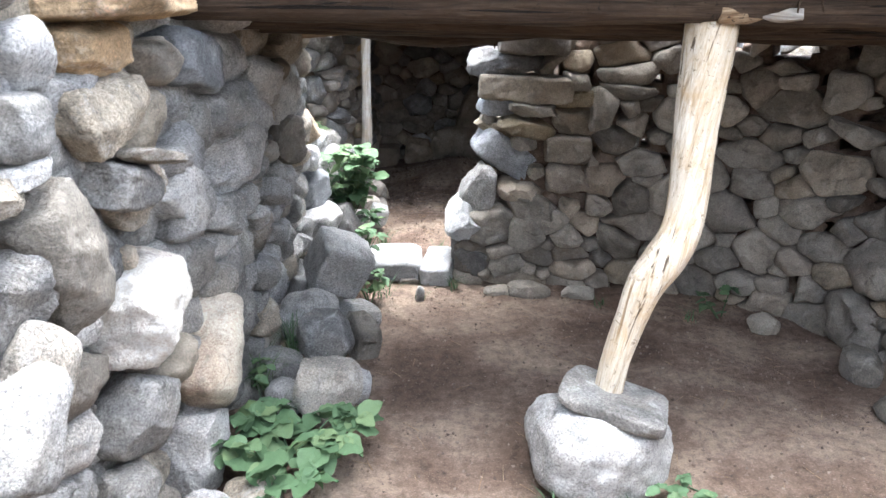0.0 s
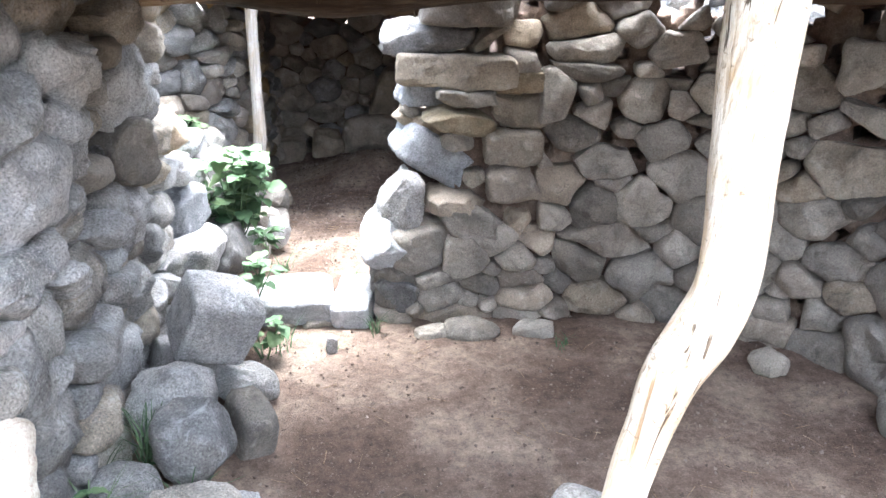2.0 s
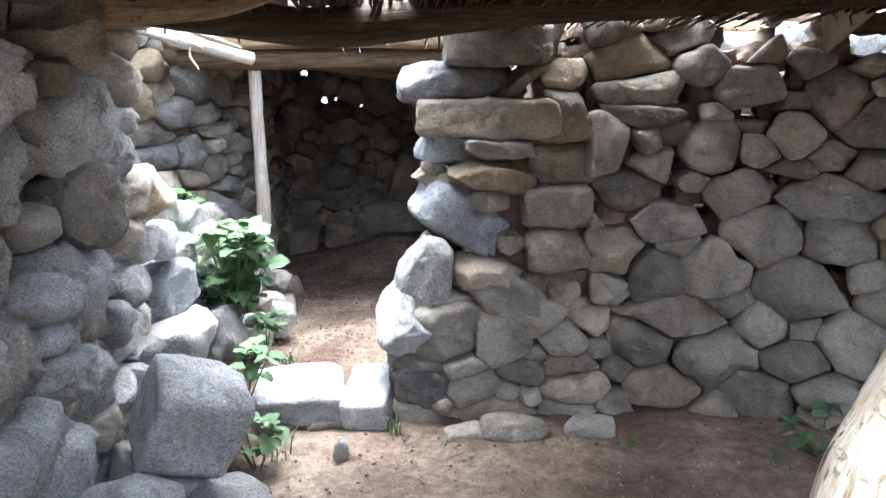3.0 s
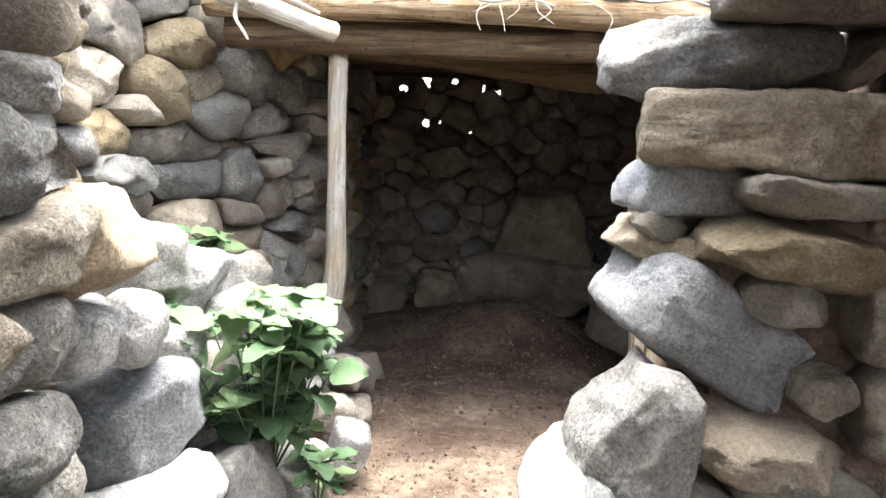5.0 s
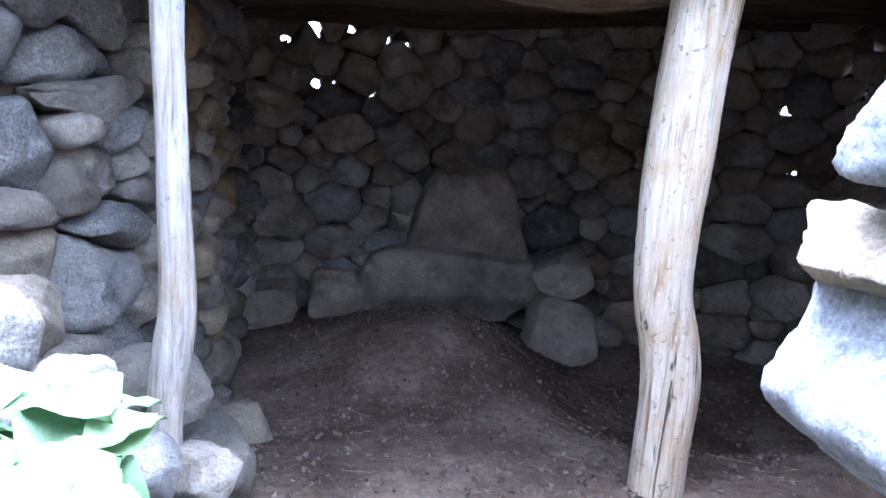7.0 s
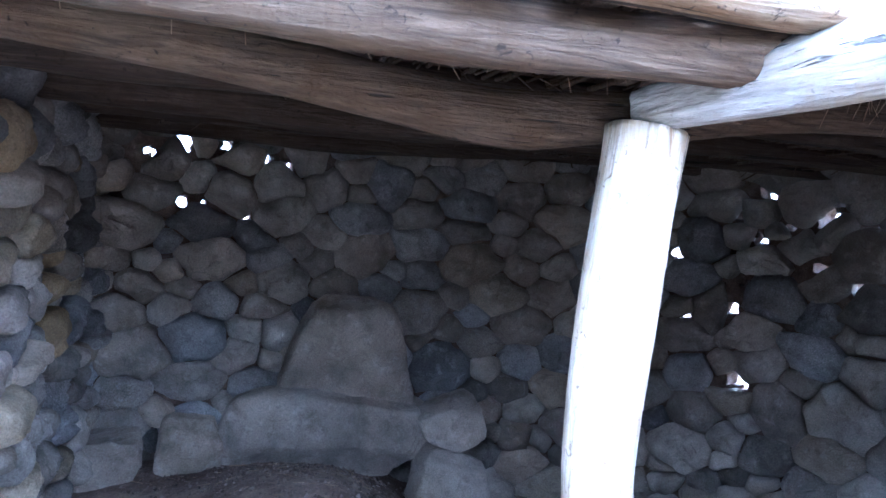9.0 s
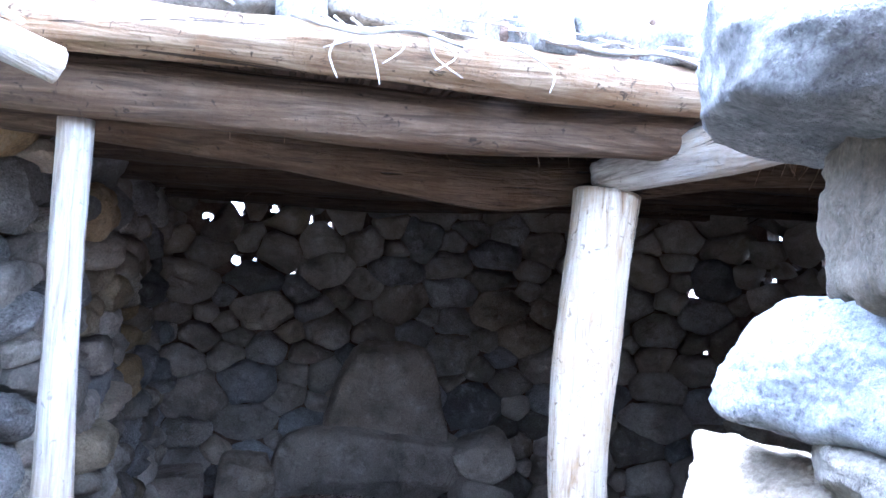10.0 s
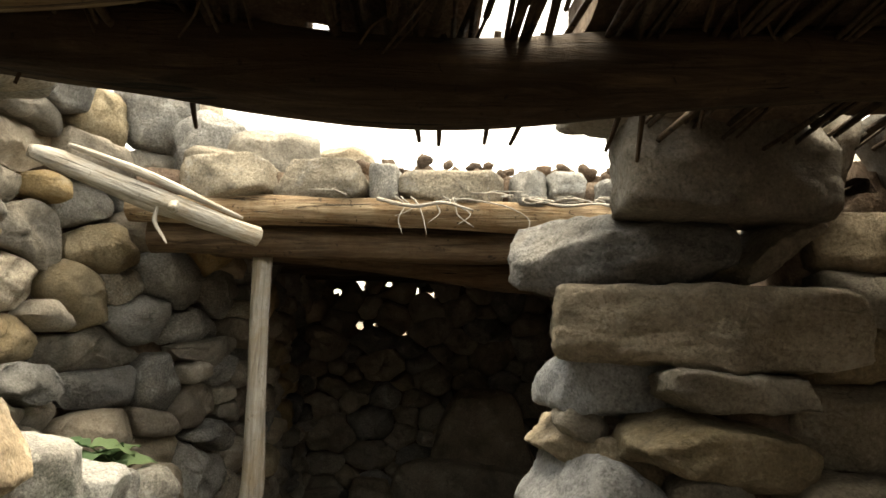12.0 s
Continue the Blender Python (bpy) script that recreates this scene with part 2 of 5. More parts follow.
def tube_mesh(pts, radii, seg=14, steps=8, rough=0.06, seed=1, flat=1.0):
    """A log along a smooth line through pts: world points, turned into the frame that runs along the log."""
    P = [Vector(p) for p in pts]
    base = P[0]
    axis = (P[-1] - P[0]).normalized()
    q = axis.to_track_quat("Z", "Y")
    m = Matrix.Translation(base) @ q.to_matrix().to_4x4()
    inv = m.inverted()
    L = [inv @ p for p in P]
    line, rad = [], []
    n = len(L)
    for i in range(n - 1):
        a, b, c, d = L[max(i - 1, 0)], L[i], L[i + 1], L[min(i + 2, n - 1)]
        for s in range(steps):
            t = s / steps
            line.append(0.5 * (2 * b + (c - a) * t + (2 * a - 5 * b + 4 * c - d) * t * t + (3 * b - a - 3 * c + d) * t ** 3))
            rad.append(radii[i] * (1 - t) + radii[i + 1] * t)
    line.append(L[-1])
    rad.append(radii[-1])
    bm = bmesh.new()
    off = Vector((seed * 13.7, seed * 5.1, seed * 2.3))
    rings = []
    for i, (c, r) in enumerate(zip(line, rad)):
        tan = (line[min(i + 1, len(line) - 1)] - line[max(i - 1, 0)]).normalized()
        side = tan.cross(Vector((0, 1, 0))).normalized()
        up = side.cross(tan)
        ring = []
        for k in range(seg):
            a = 2 * math.pi * k / seg
            dv = side * math.cos(a) + up * math.sin(a) * flat
            w = Vector((math.cos(a) * 1.3, math.sin(a) * 1.3, c.z * 2.2)) + off
            rr = r * (1 + rough * (2.2 * noise.noise(w) + 1.2 * noise.noise(Vector((math.cos(a) * 4, math.sin(a) * 4, c.z * 5)) + off)))
            ring.append(bm.verts.new(c + dv * rr))
        rings.append(ring)
    for r0, r1 in zip(rings, rings[1:]):
        for k in range(seg):
            bm.faces.new((r0[k], r0[(k + 1) % seg], r1[(k + 1) % seg], r1[k]))
    bm.faces.new(list(reversed(rings[0])))
    bm.faces.new(rings[-1])
    return bm, m


def log(name, pts, radii, mat, parent=None, label="", category="beam", group="", seg=14, steps=8, rough=0.06, seed=1, flat=1.0):
    bm, m = tube_mesh(pts, radii, seg, steps, rough, seed, flat)
    ob = part(name, bm, mat, parent, label, m)
    if parent is None:
        tagged(ob, label, category, group)
    return ob


# ---- dry-stone walls ----
def clip(poly, px, pz, nx, nz):
    """Keep the part of poly on the near side of a line through (px, pz) with normal (nx, nz)."""
    out = []
    n = len(poly)
    for i in range(n):
        a, b = poly[i], poly[(i + 1) % n]
        da = (a[0] - px) * nx + (a[1] - pz) * nz
        db = (b[0] - px) * nx + (b[1] - pz) * nz
        if da <= 0:
            out.append(a)
        if (da < 0 < db) or (db < 0 < da):
            t = da / (da - db)
            out.append((a[0] + (b[0] - a[0]) * t, a[1] + (b[1] - a[1]) * t))
    return out


class Line:
    """A smooth line on the plan; the face of the wall is on its right-hand side (side=1) or its left (-1)."""

    def __init__(self, pts, side=1, lean=0.0):
        self.lean = lean
        pts = [np.array(p, float) for p in pts]
        P = []
        n = len(pts)
        for i in range(n - 1):
            a, b, c, d = pts[max(i - 1, 0)], pts[i], pts[i + 1], pts[min(i + 2, n - 1)]
            for s in range(24):
                t = s / 24
                P.append(0.5 * (2 * b + (c - a) * t + (2 * a - 5 * b + 4 * c - d) * t * t + (3 * b - a - 3 * c + d) * t ** 3))
        P.append(pts[-1])
        self.p = np.array(P)
        step = np.linalg.norm(np.diff(self.p, axis=0), axis=1)
        self.u = np.concatenate([[0], np.cumsum(step)])
        self.length = self.u[-1]
        tan = np.gradient(self.p, axis=0)
        tan /= np.linalg.norm(tan, axis=1)[:, None]
        self.n = np.stack([tan[:, 1], -tan[:, 0]], 1) * side

    def at(self, u, z, d):
        d = d + self.lean * z
        x = np.interp(u, self.u, self.p[:, 0])
        y = np.interp(u, self.u, self.p[:, 1])
        nx = np.interp(u, self.u, self.n[:, 0])
        ny = np.interp(u, self.u, self.n[:, 1])
        if u < 0 or u > self.length:
            i = 0 if u < 0 else -1
            e = u if u < 0 else u - self.length
            s = 1 if self.n[i] @ np.array([self.p[1][1] - self.p[0][1], -(self.p[1][0] - self.p[0][0])]) > 0 else -1
            x += e * -ny * s
            y += e * nx * s
        return Vector((x + nx * d, y + ny * d, z))


def stone_mesh(poly, cu, cz, line, depth, r, bulge, count=26):
    """One stone of a wall: a many-sided block with a broken, slightly tilted face, its tail running back into the wall."""
    pts = poly
    for cut in (r.uniform(0.04, 0.14), 0.12):
        q = []
        for i in range(len(pts)):
            a, b = pts[i], pts[(i + 1) % len(pts)]
            q.append((a[0] * (1 - cut) + b[0] * cut, a[1] * (1 - cut) + b[1] * cut))
            q.append((a[0] * cut + b[0] * (1 - cut), a[1] * cut + b[1] * (1 - cut)))
        pts = q
    A = np.array(pts + [pts[0]])
    s = np.concatenate([[0], np.cumsum(np.linalg.norm(np.diff(A, axis=0), axis=1))])
    t = np.linspace(0, s[-1], count, endpoint=False)
    ring = np.stack([np.interp(t, s, A[:, 0]), np.interp(t, s, A[:, 1])], 1)
    size = math.sqrt(max(1e-4, np.ptp(ring[:, 0]) * np.ptp(ring[:, 1])))
    half = max(0.03, np.ptp(ring[:, 1]) / 2)
    # the face is broken along a few planes
    planes = [(r.normal(0, 0.10), r.normal(0.0, 0.14), 0.0)]
    for _ in range(r.integers(2, 5)):
        a = r.uniform(0, 2 * math.pi)
        k = r.uniform(0.15, 0.6)
        planes.append((math.cos(a) * k, math.sin(a) * k, -k * half * r.uniform(0.15, 0.85)))
    push = r.normal(0, 0.03)
    off = Vector(r.uniform(-90, 90, 3))
    verts = []
    c = np.array([cu, cz])
    edge = r.uniform(0.008, 0.026)
    deep = min(0.085, 0.3 * half + 0.02)
    prof = ((0.72, -depth, 0), (0.97, -0.5 * depth - 0.02, 0), (1.03, -deep, 0.1), (1.025, -0.6 * deep - edge * 0.4, 0.3), (0.985, -0.27 * deep, 0.6), (0.915, -0.07 * deep + bulge * 0.2, 0.9), (0.78, bulge * 0.6, 1), (0.53, bulge * 0.92, 1), (0.25, bulge, 1))
    f = size * 0.12
    for k, d, face in prof:
        for p in ring:
            q = c + (p - c) * k
            x, y = q - c
            dd = d + push - face * max(-(pu * x + pz * y + pd) if n == 0 else (pu * x + pz * y + pd) for n, (pu, pz, pd) in enumerate(planes))
            w = Vector((q[0], q[1], d * 0.5)) * 10.0 + off
            du = noise.noise(w) * f * (0.8 if face < 1 else 0.5) + noise.noise(w * 3.0) * f * 0.12
            dz = noise.noise(w + Vector((9, 3, 5))) * f * (0.8 if face < 1 else 0.5) + noise.noise(w * 3.0 + Vector((4, 4, 4))) * f * 0.12
            dd += (noise.noise(w * 0.8 + Vector((1, 7, 2))) * f * 0.8 + noise.noise(w * 3.1) * f * 0.35) * max(face, 0.2)
            dd -= face * (abs(noise.noise(w * 1.1 + Vector((2, 6, 4)))) * f * 1.3 + abs(noise.noise(w * 2.9 + Vector((7, 1, 3)))) * f * 0.5)
            verts.append(line.at(q[0] + du, q[1] + dz, dd))
    last = len(prof) - 1
    tip = Vector((0, 0, 0))
    for v in verts[last * count:]:
        tip += v
    verts.append(tip / count)
    faces = []
    for j in range(last):
        for i in range(count):
            a, b = j * count + i, j * count + (i + 1) % count
            faces.append((a, b, b + count, a + count))
    top = last * count
    for i in range(count):
        faces.append((top + i, top + (i + 1) % count, len(verts) - 1))
    faces.append(tuple(reversed(range(count))))
    o = line.at(cu, cz, 0)
    me = bpy.data.meshes.new("stone")
    me.from_pydata([v - o for v in verts], [], faces)
    return me, o


def masonry(name, label, line, top, seed, set_stones=(), holes=(), sizes=(0.045, 0.12), aspect=1.55, thick=0.45, depth=0.2, gap=0.008, mats=None, z0=-0.25, bulge=0.035, open_at=None, only=None, jitter=1.0, core_from=0.0, spread=0.8, edge=None, core_open=None):
    """A rubble wall: stones set by hand, then others fitted between them, before a core of earth and small stones.
    top(u): height; holes: (u, z, r) openings right through; open_at(u, z): no wall here."""
    r = np.random.default_rng(seed)
    wall = thing(name, label, "wall", (0, 0, 0), kind="structure")
    step = 0.02
    gu, gz = np.meshgrid(np.arange(0, line.length, step), np.arange(z0, 2.6, step), indexing="ij")
    tops = np.vectorize(top)(gu)
    field = np.minimum(tops - gz + 0.02, gz - z0 + 0.02)
    field = np.minimum(field, np.minimum(gu, line.length - gu) / aspect + 0.03)
    if open_at:
        field[np.vectorize(open_at)(gu, gz)] = -1
    seeds = []

    def put(u, z, a, b, tilt, mat=None):
        nonlocal field
        ct, st = math.cos(tilt), math.sin(tilt)
        du, dz = gu - u, gz - z
        x, y = (du * ct + dz * st) / a, (-du * st + dz * ct) / b
        field = np.minimum(field, (np.sqrt(x * x + y * y) - 1.0) * b)
        seeds.append((u, z, a, b, tilt, mat))

    for s in set_stones:
        put(s[0], s[1], s[2] / 2, s[3] / 2, radians(s[4]) if len(s) > 4 else 0.0, s[5] if len(s) > 5 else None)
    lo, hi = sizes
    size = hi
    while size > lo * 0.8:
        for _ in range(400):
            b = min(size, r.uniform(lo, hi) if size > lo else lo)
            ok = field >= b * 0.93
            if not ok.any():
                break
            ii, jj = np.nonzero(ok)
            k = np.argmin(gz[ii, jj] + r.uniform(0, 0.35, len(ii)) * jitter)
            a = b * aspect * r.uniform(0.8, 1.25)
            put(gu[ii[k], jj[k]], gz[ii[k], jj[k]], a, b * r.uniform(0.9, 1.1), r.normal(0, 0.16))
        size -= (hi - lo) * 0.2 + 0.002

    def reach(s, nu, nz):
        ct, st = math.cos(s[4]), math.sin(s[4])
        x, y = nu * ct + nz * st, -nu * st + nz * ct
        return 1.0 / math.sqrt((x / s[2]) ** 2 + (y / s[3]) ** 2)

    for i, s in enumerate(seeds):
        u, z, a, b, tilt, mat = s
        ct, st = math.cos(tilt), math.sin(tilt)
        poly = []
        for k in range(14):
            t = 2 * math.pi * k / 14 + r.uniform(-0.12, 0.12)
            x, y = math.cos(t), math.sin(t)
            kk = 1.5 * (abs(x) ** 3.2 + abs(y) ** 3.2) ** (-1 / 3.2)
            poly.append((u + (x * a * ct - y * b * st) * kk, z + (x * a * st + y * b * ct) * kk))
        for j, o in enumerate(seeds):
            du, dz = o[0] - u, o[1] - z
            if i == j or abs(du) > 1.0 or abs(dz) > 0.8:
                continue
            d = math.hypot(du, dz)
            if d < 1e-3:
                continue
            nu, nz = du / d, dz / d
            ri, rj = reach(s, nu, nz), reach(o, nu, nz)
            m = d * ri / (ri + rj)
            if m > 1.9 * max(a, b):
                continue
            # the joint between two stones lies across the way from one to the other, leaning to the flatter one
            gu_, gz_ = nu / (a + o[2]), nz / (b + o[3])
            g = math.hypot(gu_, gz_)
            gu_, gz_ = gu_ / g, gz_ / g
            poly = clip(poly, u + nu * (m - gap * r.uniform(-0.3, 1.0)), z + nz * (m - gap * r.uniform(-0.3, 1.0)), gu_, gz_)
            if len(poly) < 3:
                break
        for hu, hz, hr in holes:
            d = math.hypot(hu - u, hz - z)
            if 1e-3 < d < 0.5 and len(poly) > 2:
                nu, nz = (hu - u) / d, (hz - z) / d
                poly = clip(poly, hu - nu * (hr + 0.015) * spread, hz - nz * (hr + 0.015) * spread, nu, nz)
        if edge and len(poly) > 2:
            poly = clip(poly, edge(z), z, -1.0, 0.0)
        if len(poly) < 3:
            continue
        if only and not only(u, z):
            continue
        A = np.array(poly)
        if np.ptp(A[:, 0]) < 0.03 or np.ptp(A[:, 1]) < 0.025:
            continue
        small = min(1.0, min(np.ptp(A[:, 0]), np.ptp(A[:, 1])) / 0.12)
        me, o = stone_mesh(poly, A[:, 0].mean(), A[:, 1].mean(), line, depth, r, bulge * small * r.uniform(0.2, 1.1))
        m = mat or (mats[r.integers(len(mats))] if mats else STONE)
        part_of_mesh("stone", me, m, wall, m=Matrix.Translation(o), sharp=58)
    # core
    c = 0.03 if holes else 0.06
    nu_, nz_ = int(line.length / c), int((2.6 - z0) / c)
    have = np.zeros((nu_ + 2, nz_ + 2), bool)
    for i in range(nu_):
        for j in range(nz_):
            u, z = (i + 0.5) * c, z0 + (j + 0.5) * c
            if u < core_from or z > top(u) - 0.05 or ((core_open or open_at) and (core_open or open_at)(u, z)):
                continue
            if any(math.hypot(h[0] - u, h[1] - z) < h[2] * 0.8 + 0.022 for h in holes):
                continue
            if only and not only(u, z):
                continue
            have[i + 1, j + 1] = True
    verts, faces, index = [], [], {}

    def vert(i, j, back):
        key = (i, j, back)
        if key not in index:
            index[key] = len(verts)
            w = Vector((i * c * 12, j * c * 12, back * 7.0))
            d = (-thick if back else -0.13) + noise.noise(w) * 0.03
            ju, jz = r.uniform(-0.38, 0.38, 2) * c
            verts.append(line.at((i - 1) * c + ju, z0 + (j - 1) * c + jz, d))
        return index[key]

    for i, j in zip(*np.nonzero(have)):
        faces.append((vert(i, j, 0), vert(i + 1, j, 0), vert(i + 1, j + 1, 0), vert(i, j + 1, 0)))
        faces.append((vert(i, j, 1), vert(i, j + 1, 1), vert(i + 1, j + 1, 1), vert(i + 1, j, 1)))
        for di, dj, a, b in ((-1, 0, (0, 0), (0, 1)), (1, 0, (1, 0), (1, 1)), (0, -1, (0, 0), (1, 0)), (0, 1, (0, 1), (1, 1))):
            if not have[i + di, j + dj]:
                faces.append((vert(i + a[0], j + a[1], 0), vert(i + b[0], j + b[1], 0), vert(i + b[0], j + b[1], 1), vert(i + a[0], j + a[1], 1)))
    me = bpy.data.meshes.new("core")
    me.from_pydata(verts, [], faces)
    part_of_mesh("core", me, EARTH, wall, "rubble and earth filling of the wall")
    return wall


# ---- ground ----
def smooth(t):
    t = max(0.0, min(1.0, t))
    return t * t * (3 - 2 * t)


def ground_height(x, y):
    z = 0.12 * smooth((1.2 - y) / 1.6)
    z -= 0.20 * smooth((y - 6.0) / 1.3)
    z -= 0.26 * smooth((x - 0.35) / 0.9) * smooth((y - 6.3) / 1.0)
    z += 0.25 * math.exp(-((x - 0.16) / 0.5) ** 2 - ((y - 7.7) / 0.8) ** 2)
    q = Vector((x, y, 0.3))
    z += 0.02 * noise.noise(q * 1.3) + 0.011 * noise.noise(q * 5.0) + 0.007 * noise.noise(q * 14.0) + 0.005 * noise.noise(q * 31.0)
    return z


def build_ground():
    far = [-900, -300, -90, -30, -12, -6]
    xs = np.array(far + list(np.arange(-2.2, 3.6, 0.03)) + [-f for f in reversed(far)])
    ys = np.array(far + list(np.arange(-1.6, 9.6, 0.03)) + [15, 35, 90, 300, 900])
    verts = [(x, y, ground_height(x, y)) for x in xs for y in ys]
    n = len(ys)
    faces = [(i * n + j, (i + 1) * n + j, (i + 1) * n + j + 1, i * n + j + 1) for i in range(len(xs) - 1) for j in range(n - 1)]
    me = bpy.data.meshes.new("ground")
    me.from_pydata(verts, [], faces)
    tagged(part_of_mesh("ground", me, EARTH, None), "trodden brown earth floor with dung and grit", "ground", kind="structure")


build_ground()

# ---- posts, beams and branches ----
log("post", [(0.632, 2.526, 0.31), (0.650, 2.526, 0.46), (0.690, 2.53, 0.62), (0.728, 2.535, 0.75), (0.790, 2.545, 0.85), (0.838, 2.56, 0.95), (0.858, 2.585, 1.08), (0.862, 2.61, 1.30), (0.878, 2.63, 1.66)], [0.055, 0.053, 0.056, 0.066, 0.074, 0.072, 0.071, 0.074, 0.085], WOOD_PALE, label="bent debarked wooden post standing on a boulder", category="post", seg=24, steps=8, rough=0.05, seed=2)
log("post", [(-0.652, 5.95, -0.05), (-0.654, 5.94, 0.2), (-0.65, 5.94, 0.36), (-0.632, 5.94, 0.49), (-0.615, 5.94, 0.6), (-0.617, 5.94, 0.8), (-0.62, 5.94, 1.1), (-0.618, 5.94, 1.40)], [0.038, 0.037, 0.04, 0.045, 0.04, 0.035, 0.035, 0.036], WOOD_GREY, label="thin weathered grey wooden post", category="post", seg=18, steps=10, rough=0.05, seed=5)
log("post", [(0.625, 6.15, -0.2), (0.634, 6.15, 0.1), (0.642, 6.15, 0.3), (0.628, 6.15, 0.44), (0.598, 6.15, 0.58), (0.596, 6.15, 0.76), (0.608, 6.15, 0.95), (0.628, 6.15, 1.18), (0.648, 6.15, 1.36)], [0.076, 0.076, 0.082, 0.082, 0.08, 0.082, 0.086, 0.085, 0.09], WOOD_PALE, label="thick debarked wooden post in the dark room", category="post", seg=28, steps=8, rough=0.04, seed=7)
log("lintel_beam", [(-1.05, 5.80, 1.55), (-0.55, 5.77, 1.55), (0.0, 5.76, 1.548), (0.5, 5.77, 1.545), (1.0, 5.8, 1.56), (2.9, 5.9, 1.58)], [0.05, 0.052, 0.05, 0.056, 0.06, 0.06], WOOD_BEAM, label="weathered brown log lintel over the inner room", seg=24, rough=0.11, seed=3)
branch = thing("branch", "split grey branch laid from wall to post", "branch", (-0.85, 5.44, 1.53))
log("limb", [(-1.10, 5.19, 1.605), (-1.05, 5.24, 1.592), (-0.96, 5.33, 1.56), (-0.84, 5.45, 1.522), (-0.72, 5.57, 1.484), (-0.595, 5.69, 1.45)], [0.018, 0.03, 0.033, 0.037, 0.034, 0.036], WOOD_GREY, branch, seg=20, rough=0.13, seed=9)
log("splinter", [(-1.02, 5.24, 1.635), (-0.90, 5.36, 1.60), (-0.77, 5.49, 1.552), (-0.63, 5.63, 1.50)], [0.006, 0.013, 0.014, 0.006], WOOD_GREY, branch, "strip split off along the branch", seg=8, rough=0.2, seed=10)
log("knot", [(-0.80, 5.47, 1.51), (-0.795, 5.43, 1.505), (-0.78, 5.405, 1.495)], [0.02, 0.016, 0.008], WOOD_GREY, branch, "broken side twig", seg=8, rough=0.2, seed=12)
log("tie_beam", [(0.625, 6.14, 1.405), (0.69, 5.99, 1.42), (0.90, 5.55, 1.49), (1.2, 5.0, 1.60), (1.4, 4.7, 1.63)], [0.045, 0.06, 0.08, 0.078, 0.075], WOOD_GREY, label="stout bleached log from post to wall", seg=20, rough=0.09, seed=11)

BEAMS = [
    ((-1.2, 2.52, 1.72), (0.5, 2.58, 1.72), (2.6, 2.6, 1.77), 0.085),
    ((-1.2, 2.95, 1.64), (0.5, 2.9, 1.645), (2.6, 2.95, 1.65), 0.06),
    ((-1.2, 3.35, 1.60), (0.4, 3.4, 1.60), (2.6, 3.35, 1.60), 0.06),
]
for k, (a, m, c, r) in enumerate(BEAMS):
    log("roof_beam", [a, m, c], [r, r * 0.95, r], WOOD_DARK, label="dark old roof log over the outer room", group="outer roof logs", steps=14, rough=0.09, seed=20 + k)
log("roof_beam", [(-1.2, 3.95, 1.585), (-0.75, 3.97, 1.565), (-0.45, 3.99, 1.585), (-0.28, 4.0, 1.62), (-0.2, 4.0, 1.65)], [0.075, 0.078, 0.07, 0.06, 0.03], WOOD_BEAM, label="thick broken brown roof log beside the doorway", group="outer roof logs", steps=10, rough=0.1, seed=25)
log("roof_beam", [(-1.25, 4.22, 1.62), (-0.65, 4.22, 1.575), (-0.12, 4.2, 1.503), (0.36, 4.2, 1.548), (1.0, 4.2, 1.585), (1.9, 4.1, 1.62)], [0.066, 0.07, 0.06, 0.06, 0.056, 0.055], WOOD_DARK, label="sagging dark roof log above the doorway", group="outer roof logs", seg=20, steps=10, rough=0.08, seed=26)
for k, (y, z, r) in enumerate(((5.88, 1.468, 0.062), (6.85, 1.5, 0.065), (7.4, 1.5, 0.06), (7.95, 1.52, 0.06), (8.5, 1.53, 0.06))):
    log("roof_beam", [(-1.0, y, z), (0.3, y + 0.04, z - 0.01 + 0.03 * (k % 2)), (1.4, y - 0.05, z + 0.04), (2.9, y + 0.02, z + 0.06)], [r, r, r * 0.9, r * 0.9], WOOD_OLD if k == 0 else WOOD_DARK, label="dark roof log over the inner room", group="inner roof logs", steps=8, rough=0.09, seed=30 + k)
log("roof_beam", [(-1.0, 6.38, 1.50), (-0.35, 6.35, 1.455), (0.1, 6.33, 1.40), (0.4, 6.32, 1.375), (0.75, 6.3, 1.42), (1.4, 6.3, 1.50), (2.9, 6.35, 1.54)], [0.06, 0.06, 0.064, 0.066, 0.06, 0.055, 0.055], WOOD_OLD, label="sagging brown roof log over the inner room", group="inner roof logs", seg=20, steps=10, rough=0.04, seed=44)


# ---- brushwood ceilings ----
def stick(verts, faces, a, b, r, seed, seg=5, steps=4):
    a, b = Vector(a), Vector(b)
    ax = (b - a).normalized()
    s = ax.cross(Vector((0.3, 0.1, 1))).normalized()
    t = ax.cross(s)
    base = len(verts)
    for i in range(steps + 1):
        f = i / steps
        w = Vector((seed * 1.7, f * 2.0, 0.3))
        c = a.lerp(b, f) + s * noise.noise(w) * r * 2.5 + t * noise.noise(w + Vector((5, 5, 5))) * r * 2.5
        for k in range(seg):
            an = 2 * math.pi * k / seg
            verts.append(c + (s * math.cos(an) + t * math.sin(an)) * r * (1 - 0.4 * f))
    for i in range(steps):
        for k in range(seg):
            p, q = base + i * seg + k, base + i * seg + (k + 1) % seg
            faces.append((p, q, q + seg, p + seg))
    faces.append(tuple(range(base, base + seg)))
    faces.append(tuple(base + steps * seg + k for k in range(seg)))


